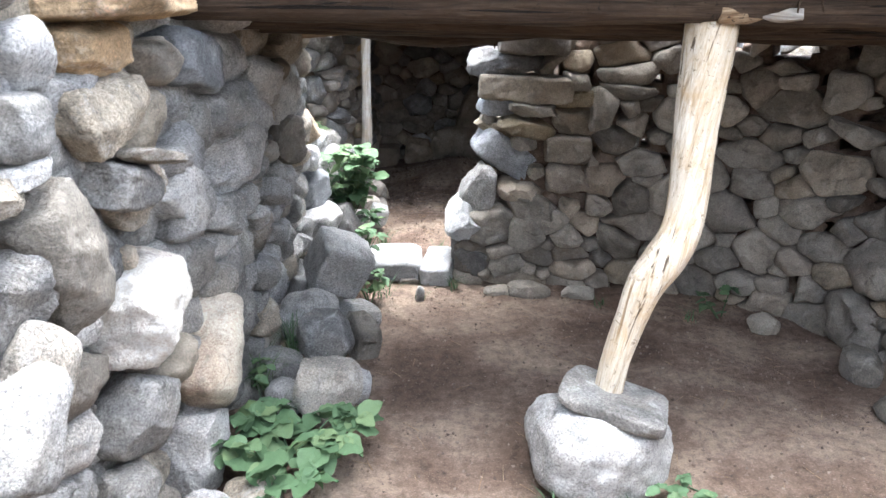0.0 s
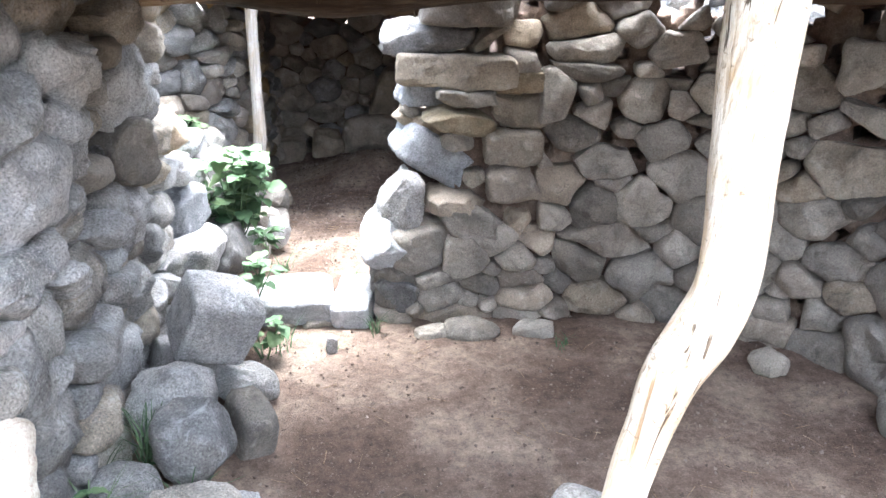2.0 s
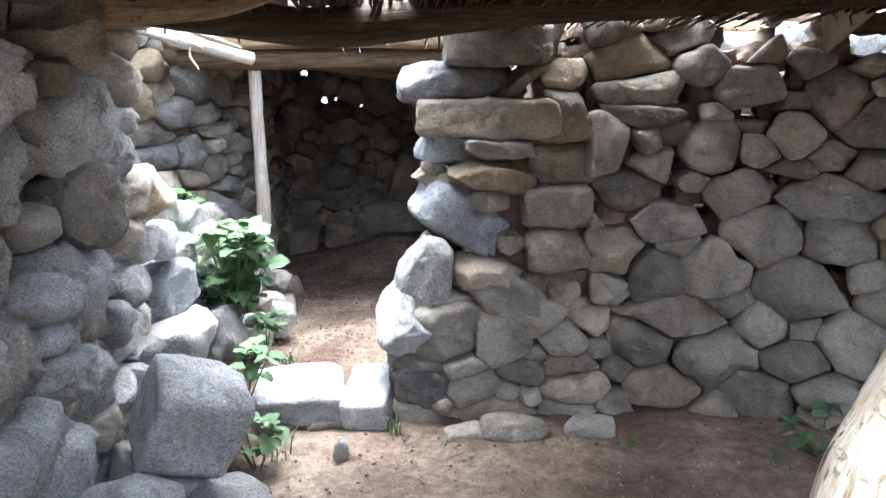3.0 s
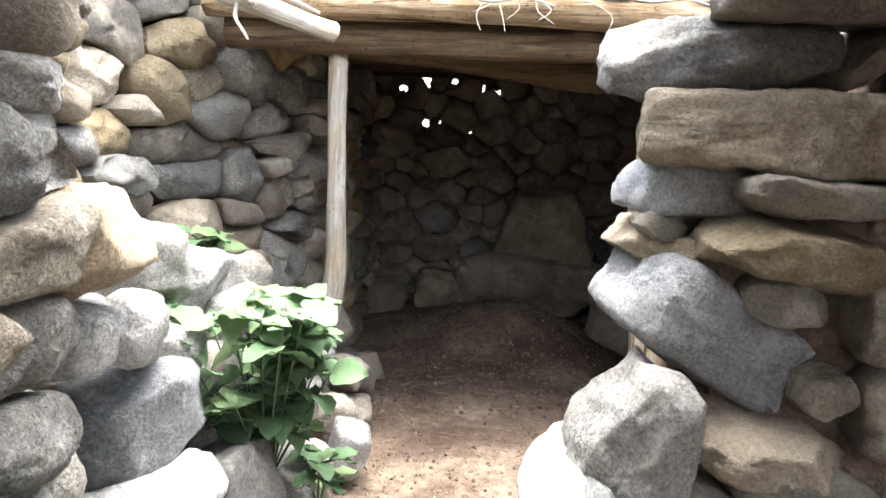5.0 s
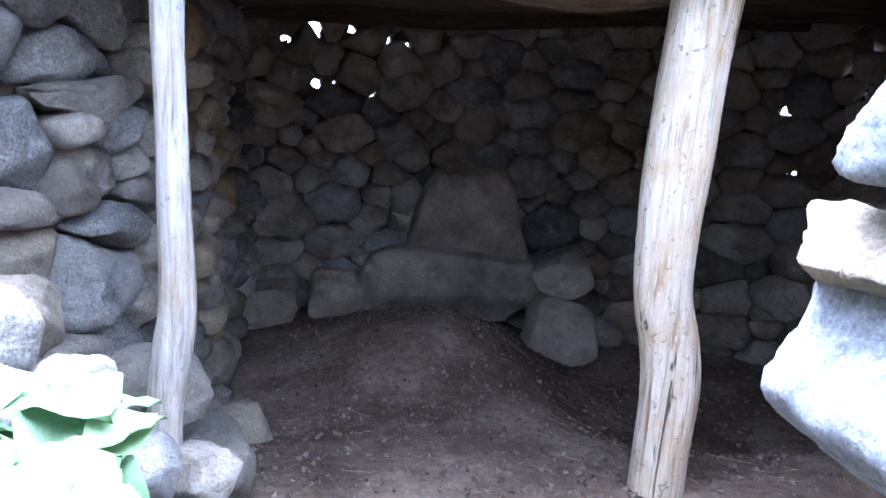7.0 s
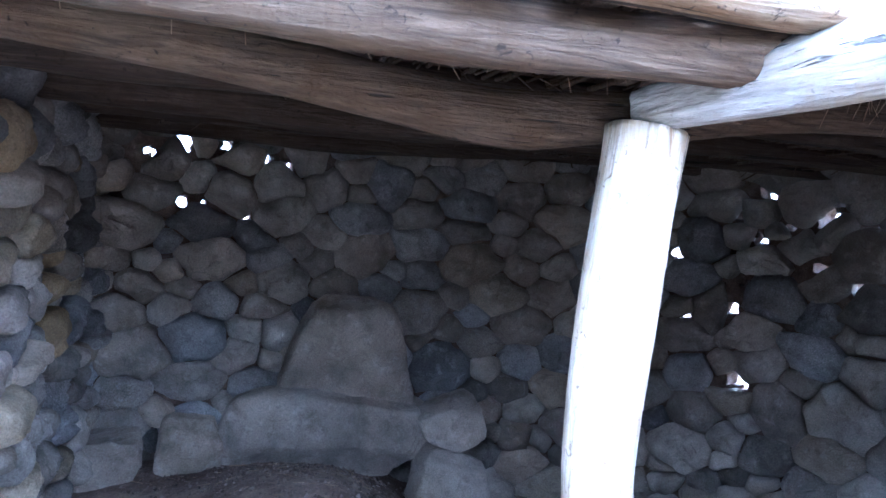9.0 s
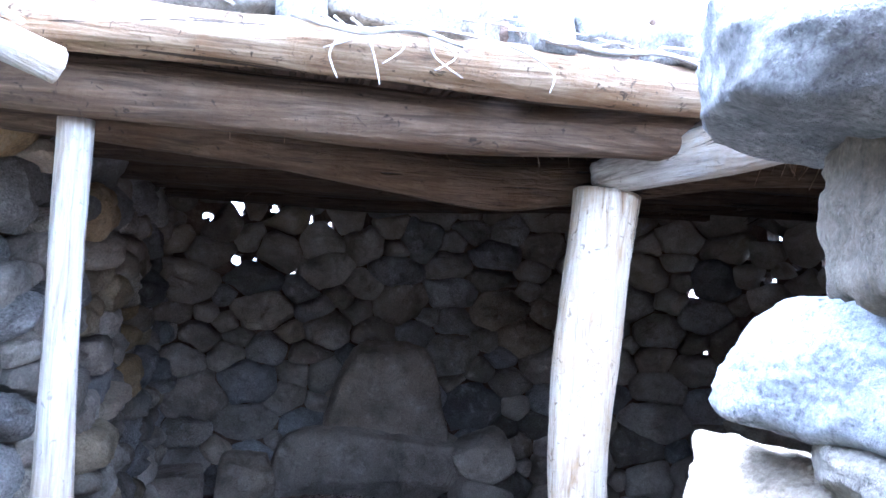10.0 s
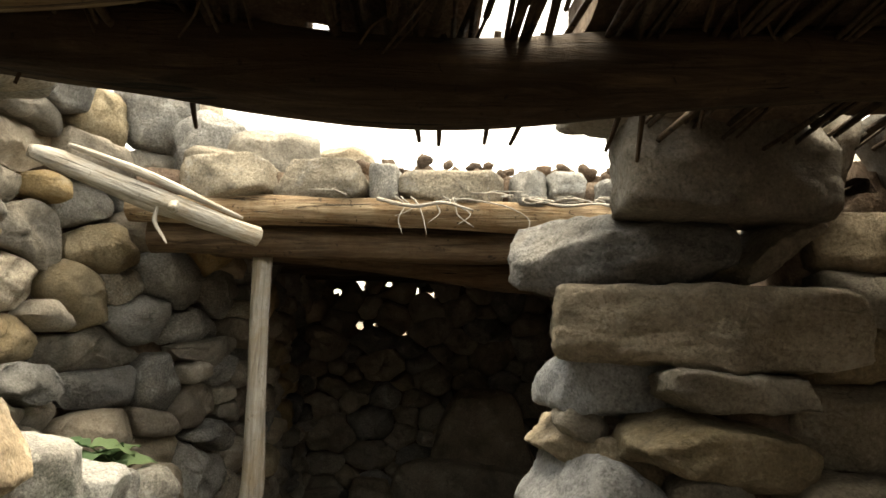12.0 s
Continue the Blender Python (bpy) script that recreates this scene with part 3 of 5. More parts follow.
def brush_ceiling(name, label, x0, x1, y0, y1, z, count, gaps, seed, over, fall=0.0, end=None):
    """Sticks laid across the beams, hanging twigs, and a skin of earth above with a few gaps."""
    r = np.random.default_rng(seed)
    verts, faces = [], []

    def rise(y):
        return z - fall * (y - y0)

    def free(x, y):
        return any(g[0] < x < g[1] and g[2] < y < g[3] for g in gaps)

    for k in range(count):
        x = x0 + (x1 - x0) * (k + r.uniform(0, 1)) / count
        a, b = y0 - r.uniform(0.0, 0.08), (end(x) if end else y1) + r.uniform(-0.02, over)
        if any(g[0] < x < g[1] for g in gaps) and r.uniform() < 0.45:
            b = min(g[2] for g in gaps if g[0] < x < g[1]) + r.uniform(-0.05, 0.1)
        stick(verts, faces, (x, a, rise(a) + r.uniform(0, 0.03)), (x + r.normal(0, 0.12), b, rise(b) + r.uniform(-0.02, 0.03)), r.uniform(0.004, 0.011), k)
    for k in range(int(count * 1.2)):
        x, y = r.uniform(x0, x1), r.uniform(y0 + 0.1, min(y1, 4.3) if end else y1)
        p = Vector((x, y, rise(y) + 0.02))
        stick(verts, faces, p, p + Vector((r.normal(0, 0.07), r.normal(0, 0.09), -r.uniform(0.02, 0.10))), r.uniform(0.002, 0.006), k + 500, 4, 3)
    n = len(faces)
    c = 0.05
    have = {}
    for i in range(int((x1 - x0) / c)):
        for j in range(int((y1 - y0) / c)):
            if end and y0 + (j + 0.5) * c > end(x0 + (i + 0.5) * c):
                continue
            if not free(x0 + (i + 0.5) * c, y0 + (j + 0.5) * c):
                have[(i, j)] = True
    index = {}

    def vert(i, j, up):
        if (i, j, up) not in index:
            index[(i, j, up)] = len(verts)
            w = Vector((i * 0.7, j * 0.7, up * 5.0))
            verts.append(Vector((x0 + i * c, y0 + j * c, rise(y0 + j * c) + (0.13 if up else 0.035) + noise.noise(w) * 0.02)))
        return index[(i, j, up)]

    for i, j in have:
        faces.append((vert(i, j, 0), vert(i, j + 1, 0), vert(i + 1, j + 1, 0), vert(i + 1, j, 0)))
        faces.append((vert(i, j, 1), vert(i + 1, j, 1), vert(i + 1, j + 1, 1), vert(i, j + 1, 1)))
        for di, dj, p, q in ((-1, 0, (0, 0), (0, 1)), (1, 0, (1, 0), (1, 1)), (0, -1, (0, 0), (1, 0)), (0, 1, (0, 1), (1, 1))):
            if (i + di, j + dj) not in have:
                faces.append((vert(i + p[0], j + p[1], 0), vert(i + q[0], j + q[1], 0), vert(i + q[0], j + q[1], 1), vert(i + p[0], j + p[1], 1)))
    me = bpy.data.meshes.new(name)
    me.from_pydata(verts, [], faces)
    me.materials.append(TWIG)
    me.materials.append(EARTH)
    me.polygons.foreach_set("material_index", [0] * n + [1] * (len(faces) - n))
    tagged(part_of_mesh(name, me, None, None), label, "ceiling", kind="structure")


knee = thing("bearing_log", "short forked log wedged between post and roof", "log", (0.98, 2.56, 1.72))
log("stem", [(0.86, 2.55, 1.70), (0.95, 2.555, 1.705), (1.04, 2.565, 1.725), (1.14, 2.58, 1.745)], [0.045, 0.05, 0.046, 0.04], WOOD_BEAM, knee, seg=18, rough=0.16, seed=61)
log("fork", [(0.98, 2.55, 1.70), (1.05, 2.53, 1.685), (1.12, 2.51, 1.69)], [0.028, 0.026, 0.02], WOOD_GREY, knee, "pale broken fork of the log", seg=12, rough=0.2, seed=62)

brush_ceiling("ceiling_1", "brushwood and earth roof on dark logs, with gaps of daylight", -1.25, 2.55, 2.42, 5.0, 1.765, 260, [(0.0, 0.17, 4.06, 4.4), (-0.24, -0.18, 4.2, 4.4)], 41, 0.06, 0.115, lambda x: 4.3 if x < 0.42 else 4.6 if x < 0.64 else 4.46)
brush_ceiling("ceiling_2", "brushwood and earth roof on dark logs", -1.05, 3.1, 5.84, 9.0, 1.565, 130, [], 42, 0.02)

# ---- walls ----
STONE_OCHRE = stone_material("ochre_stained_stone", (0.21, 0.175, 0.12), (0.28, 0.23, 0.155), (0.33, 0.28, 0.2), (0.36, 0.25, 0.12), 0.8)
STONE_DUST = stone_material("dusty_brown_stone", (0.24, 0.205, 0.165), (0.31, 0.27, 0.22), (0.36, 0.32, 0.265), (0.33, 0.27, 0.2), 0.7)
GREYS = [STONE, STONE, STONE_BLUE, STONE_TAN]
TANS = [STONE_TAN, STONE_TAN, STONE_TAN, STONE_DUST]
PALES = [STONE_PALE, STONE_PALE, STONE_PALE, STONE_BRIGHT, STONE_PALE, STONE_TAN]
MIXED = [STONE_PALE, STONE_TAN, STONE_OCHRE, STONE_DUST, STONE]

# west wall: along, height, width, thickness of each stone, lean
# the near stretch: stones standing out of the wall (x, along, height, length, thickness, lean, material, squareness)
SAND_WHITE = stone_material("white_sandy_stone", (0.42, 0.39, 0.35), (0.52, 0.49, 0.44), (0.58, 0.55, 0.5), (0.5, 0.4, 0.27))
west_near = [
    (-0.91, 2.06, 1.69, 0.57, 0.09, -2, SAND, 0.85),
    (-0.91, 3.19, 1.64, 0.27, 0.14, 0, STONE_PALE, 0.50),
    (-0.91, 4.43, 1.63, 0.47, 0.14, 0, STONE_PALE, 0.50),
    (-0.91, 1.65, 1.60, 0.16, 0.16, 0, STONE_PALE, 0.40),
    (-0.91, 1.93, 1.59, 0.25, 0.14, 3, SAND, 0.70),
    (-0.91, 2.59, 1.49, 0.35, 0.19, -14, STONE_BLUE, 0.75),
    (-0.91, 1.96, 1.42, 0.34, 0.23, -2, STONE_PALE, 0.45),
    (-0.91, 2.66, 1.28, 0.24, 0.22, -4, STONE_PALE, 0.45),
    (-0.91, 3.38, 1.46, 0.14, 0.19, 0, STONE_PALE, 0.50),
    (-0.91, 3.87, 1.53, 0.22, 0.21, -10, STONE_PALE, 0.35),
    (-0.91, 3.73, 1.31, 0.19, 0.21, 20, STONE_PALE, 0.35),
    (-0.91, 3.24, 1.27, 0.17, 0.15, 15, STONE_PALE, 0.60),
    (-0.91, 1.58, 1.45, 0.18, 0.15, -3, STONE_PALE, 0.45),
    (-0.81, 2.05, 1.29, 0.21, 0.04, -17, STONE_PALE, 0.60),
    (-0.91, 2.02, 1.22, 0.31, 0.14, -10, STONE_PALE, 0.40),
    (-0.91, 1.57, 1.35, 0.16, 0.07, 8, STONE_PALE, 0.50),
    (-0.91, 1.49, 1.32, 0.12, 0.08, 0, STONE_PALE, 0.40),
    (-0.91, 3.29, 1.03, 0.13, 0.24, -25, STONE_PALE, 0.50),
    (-0.91, 3.56, 1.14, 0.28, 0.12, -5, STONE_PALE, 0.50),
    (-0.91, 3.78, 0.97, 0.19, 0.15, 0, STONE_PALE, 0.50),
    (-0.91, 1.67, 1.13, 0.26, 0.36, 24, STONE_TAN, 0.60),
    (-0.91, 2.49, 1.04, 0.25, 0.31, 30, STONE_PALE, 0.60),
    (-0.91, 3.35, 0.76, 0.16, 0.17, 20, STONE_PALE, 0.40),
    (-0.91, 3.71, 0.54, 0.18, 0.31, 0, STONE_TAN, 0.60),
    (-0.91, 2.60, 0.81, 0.11, 0.24, 25, STONE_PALE, 0.55),
    (-0.91, 2.88, 0.61, 0.28, 0.30, 38, STONE_PALE, 0.45),
    (-0.91, 2.06, 0.98, 0.08, 0.09, 0, SAND, 0.40),
    (-0.91, 2.05, 0.83, 0.39, 0.28, 10, SAND_WHITE, 0.60),
    (-0.91, 2.58, 0.43, 0.43, 0.27, 38, SAND, 0.65),
    (-0.91, 3.28, 0.33, 0.16, 0.44, 0, STONE_PALE, 0.70),
    (-0.91, 1.49, 0.91, 0.20, 0.25, -28, STONE_PALE, 0.65),
    (-0.91, 1.99, 0.52, 0.29, 0.26, -24, STONE_PALE, 0.60),
    (-0.77, 1.20, 0.95, 0.19, 0.28, -40, STONE_PALE, 0.40),
    (-0.91, 1.84, 0.34, 0.24, 0.15, 15, STONE_PALE, 0.40),
    (-0.91, 2.36, 0.13, 0.36, 0.21, 70, STONE_PALE, 0.70),
    (-0.91, 3.12, 0.07, 0.16, 0.26, 0, STONE_PALE, 0.60),
]
west_mid = [
    (4.49, 1.30, 0.42, 0.14), (4.98, 1.345, 0.56, 0.18), (5.02, 1.53, 0.60, 0.17), (4.58, 1.10, 0.58, 0.22), (4.54, 0.89, 0.52, 0.13), (4.98, 0.67, 0.44, 0.22), (4.57, 0.47, 0.36, 0.32),
    (4.50, 1.49, 0.34, 0.15), (4.55, 1.65, 0.44, 0.12), (5.10, 1.12, 0.48, 0.20), (5.02, 0.89, 0.42, 0.15), (5.05, 0.42, 0.42, 0.22), (5.50, 0.74, 0.44, 0.18), (5.50, 0.45, 0.40, 0.20),
    (5.55, 1.22, 0.46, 0.22), (5.58, 1.47, 0.46, 0.18), (5.55, 0.98, 0.40, 0.18), (4.40, 0.20, 0.44, 0.22), (4.95, 0.15, 0.44, 0.24),
]
west = Line([(-0.78, -1.6), (-0.88, -0.4), (-0.98, 1.0), (-0.98, 2.2), (-0.82, 3.0), (-0.86, 3.6), (-0.84, 4.3)], 1, 0.05)
west_wall = masonry("wall_west", "dry-stone wall of pale grey granite rubble", west, lambda u: 2.15 if u < 4.0 else 1.62, 11, west_mid, sizes=(0.028, 0.115), aspect=1.9, mats=PALES, bulge=0.042, gap=0.005, depth=0.25)

for k, (x, y, z, l, h, lean, mat, square) in enumerate(west_near):
    rock("stone", (x, y, z), (0.75 * l, l, h), (lean, (k * 29) % 11 - 5, 8 - (k * 17) % 19), 500 + k, mat, west_wall, boxy=square, cuts=5, sub=5 if l > 0.2 else 4, rough=0.045)

cross_low = [
    (0.34, 0.32, 0.25, 0.16), (0.60, 0.30, 0.21, 0.12), (0.62, 0.20, 0.22, 0.08), (0.66, 0.10, 0.29, 0.10), (0.92, 0.26, 0.29, 0.17, -20), (0.99, 0.08, 0.29, 0.19),
    (1.20, 0.22, 0.35, 0.18), (1.36, 0.08, 0.31, 0.21, -10), (0.43, 0.17, 0.17, 0.12), (0.30, -0.01, 0.41, 0.15), (0.64, -0.05, 0.32, 0.18, -10), (0.97, -0.06, 0.23, 0.11),
    (1.20, -0.02, 0.22, 0.14), (0.14, 0.33, 0.27, 0.18), (0.04, 0.16, 0.18, 0.17), (0.19, 0.22, 0.20, 0.07), (0.22, 0.12, 0.20, 0.10), (1.47, 0.24, 0.22, 0.15),
]
cross_middle = [
    (0.48, 0.83, 0.33, 0.13), (0.46, 0.69, 0.29, 0.18), (0.30, 0.52, 0.27, 0.18), (0.76, 0.75, 0.22, 0.14), (0.70, 0.61, 0.28, 0.16), (0.50, 0.51, 0.11, 0.11),
    (0.68, 0.46, 0.29, 0.17), (0.97, 0.56, 0.21, 0.19), (1.04, 0.38, 0.45, 0.16, -8), (0.49, 0.42, 0.10, 0.07), (1.17, 0.58, 0.26, 0.20), (1.34, 0.72, 0.30, 0.20),
    (1.01, 0.77, 0.28, 0.12), (1.48, 0.51, 0.31, 0.22, -10), (1.58, 0.71, 0.25, 0.18), (1.35, 0.37, 0.20, 0.16), (1.66, 0.33, 0.25, 0.22), (2.30, 0.43, 0.33, 0.28), (2.0, 0.44, 0.29, 0.16),
]
cross_high = [
    (0.33, 1.06, 0.28, 0.07), (0.30, 0.955, 0.34, 0.12), (0.36, 0.86, 0.20, 0.08), (0.48, 1.12, 0.20, 0.09), (0.55, 1.00, 0.31, 0.22), (0.85, 0.89, 0.34, 0.13), (1.23, 0.88, 0.24, 0.13), (1.16, 1.06, 0.21, 0.20), (1.55, 0.86, 0.34, 0.15),
    (1.42, 1.12, 0.18, 0.14), (1.40, 0.97, 0.21, 0.07), (0.78, 1.08, 0.17, 0.18), (0.97, 1.00, 0.19, 0.11), (0.90, 1.18, 0.31, 0.08), (0.92, 1.28, 0.40, 0.10),
    (1.54, 1.25, 0.19, 0.22), (1.27, 1.28, 0.25, 0.19), (0.86, 1.41, 0.27, 0.14), (1.96, 0.86, 0.34, 0.26), (2.24, 0.67, 0.33, 0.20), (2.27, 0.11, 0.38, 0.28, -15), (2.03, 0.03, 0.28, 0.18),
]
cross_holes = [(0.26, 0.78, 0.022), (0.64, 1.47, 0.025), (1.02, 0.87, 0.018), (1.06, 1.24, 0.016), (0.76, 0.81, 0.012), (0.70, 1.27, 0.013), (1.39, 1.33, 0.016), (1.24, 1.49, 0.07), (1.42, 1.5, 0.05), (1.60, 1.45, 0.035),
               (0.86, 1.06, 0.012), (1.04, 0.99, 0.014), (1.39, 0.93, 0.013), (0.69, 0.94, 0.011), (1.28, 1.19, 0.013), (1.14, 0.80, 0.012), (1.59, 0.59, 0.012)]
cross_holes_east = [(2.17, 0.75, 0.03), (2.09, 1.21, 0.025), (2.03, 1.13, 0.022), (1.82, 1.30, 0.028), (1.90, 1.46, 0.028), (1.96, 0.98, 0.024), (1.97, 0.53, 0.015), (1.68, 1.46, 0.05), (1.88, 0.19, 0.015)]


def jamb_edge(z):
    """How far from the doorway the common rubble begins, behind the jamb's own stones."""
    return 0.70 if 0.40 < z < 1.22 else 0.52 if z >= 1.22 else -1.0


cross = Line([(0.16, 4.38), (0.7, 4.37), (1.3, 4.32), (1.85, 4.05), (2.2, 3.4), (2.3, 1.8), (2.3, -1.6)], 1, -0.12)
# past u 4.2 the unseen yard stretch rises, added height against low sky light
cross_wall = masonry("wall_cross", "dry-stone cross wall with daylight through its joints", cross, lambda u: 1.58 + 0.02 * math.sin(u * 9) + (0.06 if u > 2.4 else 0.0) + 0.7 * smooth((u - 4.2) / 0.8), 12,
                     [q for q in cross_low + cross_middle + cross_high if q[0] > jamb_edge(q[1]) + 0.06], cross_holes + cross_holes_east, sizes=(0.022, 0.095), aspect=1.75, mats=TANS, gap=0.003, bulge=0.03,
                     open_at=lambda u, z: u < jamb_edge(z) + 0.03 and z > 0.4, edge=jamb_edge, spread=1.0, core_from=0.12, core_open=lambda u, z: (u < 0.30 and z > 0.4) or (u < 0.52 and z > 1.18))

court_stones = [
    (1.18, 1.86, 0.40, 0.09), (1.16, 1.73, 0.40, 0.14), (1.55, 1.89, 0.24, 0.18), (1.76, 1.93, 0.26, 0.20), (2.10, 1.92, 0.34, 0.16), (1.51, 1.74, 0.26, 0.13), (1.10, 1.59, 0.31, 0.15),
    (1.25, 1.44, 0.32, 0.17, 0, STONE_TAN), (1.58, 1.42, 0.31, 0.15), (1.18, 1.28, 0.30, 0.22, 0, SAND), (1.48, 1.24, 0.25, 0.19), (1.75, 1.18, 0.24, 0.16), (2.05, 1.14, 0.40, 0.14), (2.08, 1.04, 0.52, 0.09),
]
court_low = [
    (1.56, 1.05, 0.42, 0.14), (1.21, 1.10, 0.22, 0.15), (1.58, 0.91, 0.32, 0.14), (1.85, 0.90, 0.20, 0.18), (2.04, 0.84, 0.34, 0.16), (1.88, 1.34, 0.31, 0.18, -15), (2.2, 1.3, 0.34, 0.16), (1.81, 0.77, 0.18, 0.09),
    (2.19, 0.68, 0.40, 0.11), (2.08, 0.54, 0.42, 0.22), (1.58, 0.76, 0.32, 0.15), (1.21, 0.96, 0.26, 0.10), (1.8, 0.6, 0.2, 0.2),
]
court = Line([(-1.05, 4.5), (-1.28, 5.1), (-1.32, 5.6), (-1.14, 6.08), (-0.90, 6.42), (-0.80, 7.2), (-0.80, 8.75)], 1)
masonry("wall_court", "dry-stone wall of mixed grey and tan rubble", court, lambda u: 2.0 if u < 1.7 else (1.9 - (u - 1.7) if u < 2.0 else 1.55), 13, court_stones + court_low, sizes=(0.032, 0.085), aspect=2.0, mats=MIXED, gap=0.005, bulge=0.05)

back_stones = [
    (0.56, -0.05, 0.34, 0.33), (0.55, 0.20, 0.37, 0.22), (1.92, 0.29, 0.37, 0.27), (1.98, 0.0, 0.32, 0.30), (0.59, 0.87, 0.36, 0.18), (0.64, 0.65, 0.24, 0.14),
    (0.88, 0.62, 0.26, 0.10), (0.96, 1.12, 0.32, 0.17), (1.37, 1.14, 0.32, 0.18), (1.76, 0.62, 0.33, 0.26), (3.83, 0.28, 0.28, 0.29), (4.18, 0.34, 0.41, 0.30), (3.35, -0.03, 0.36, 0.24), (3.80, 0.02, 0.26, 0.20), (4.11, 0.09, 0.33, 0.18),
]
back_holes = [(0.43, 1.47, 0.045), (0.66, 1.48, 0.016), (0.86, 1.42, 0.02), (0.98, 1.39, 0.022), (1.18, 1.42, 0.012), (0.45, 1.15, 0.012), (0.55, 1.15, 0.008), (0.79, 1.10, 0.008), (0.28, 1.40, 0.008)]
back_holes_east = [(3.99, 1.32, 0.05), (4.17, 0.98, 0.045), (3.60, 0.38, 0.05), (3.57, 1.31, 0.03), (3.67, 1.45, 0.03), (3.81, 1.27, 0.022), (4.18, 1.28, 0.025), (3.23, 1.08, 0.028), (3.97, 1.06, 0.025), (3.62, 0.92, 0.025),
                   (3.53, 0.79, 0.022), (4.36, 1.15, 0.03), (3.65, 1.19, 0.017), (3.31, 0.71, 0.014), (4.06, 1.42, 0.019)]
back = Line([(-0.85, 8.7), (0.3, 8.85), (1.2, 8.9), (2.2, 8.6), (2.75, 7.8), (3.0, 6.6), (2.9, 5.0)], 1)
back_wall = masonry("wall_back", "dark dry-stone wall of the inner room with chinks of daylight", back, lambda u: 1.62, 14, back_stones, back_holes + back_holes_east, sizes=(0.035, 0.11), mats=[STONE_TAN, STONE_DUST, STONE_DUST, STONE], z0=-0.65, thick=0.35, spread=0.6, gap=0.005, bulge=0.05)
for k, (at, dims, turn, square, narrow) in enumerate((
        ((0.38, 8.66, 0.0), (1.12, 0.34, 0.46), (-8, 2, 2), 0.55, 0.12), ((0.48, 8.80, 0.36), (0.66, 0.36, 0.72), (-6, 2, 2), 0.6, 0.3), ((-0.31, 8.60, -0.05), (0.32, 0.28, 0.30), (0, 8, 10), 0.7, 0.0),
        ((1.04, 8.62, 0.06), (0.35, 0.3, 0.28), (0, -20, 0), 0.7, 0.0), ((1.02, 8.50, -0.24), (0.42, 0.3, 0.44), (0, 0, 0), 0.6, 0.2), ((-0.72, 8.55, -0.1), (0.42, 0.3, 0.3), (0, -8, 0), 0.5, 0.0))):
    rock("stone", at, dims, turn, 341 + k, STONE_DUST, back_wall, boxy=square, cuts=4, sub=5, rough=0.035, taper=narrow)
# added pale wall, a bright backing for the holes of the cross wall
side = Line([(1.14, 5.42), (1.8, 5.45), (2.9, 5.35)], 1)
masonry("wall_pale_backing", "added pale wall, itself unseen, that brightens the chinks of the cross wall", side, lambda u: 1.52, 17, sizes=(0.06, 0.12), mats=[STONE_PALE], thick=0.3)
# added behind the start, out of view; its height keeps low sky light out
south = Line([(2.3, -1.6), (0.8, -1.9), (-0.7, -1.6)], 1)
masonry("wall_south_screen", "added unseen wall closing the yard, raised to cut low sky light", south, lambda u: 2.2, 15, sizes=(0.07, 0.13), mats=PALES)
court_end = Line([(2.9, 5.1), (2.75, 4.75), (2.4, 4.3)], 1)
masonry("wall_court_end", "dry-stone wall closing the court", court_end, lambda u: 1.5, 16, sizes=(0.06, 0.12), mats=MIXED)

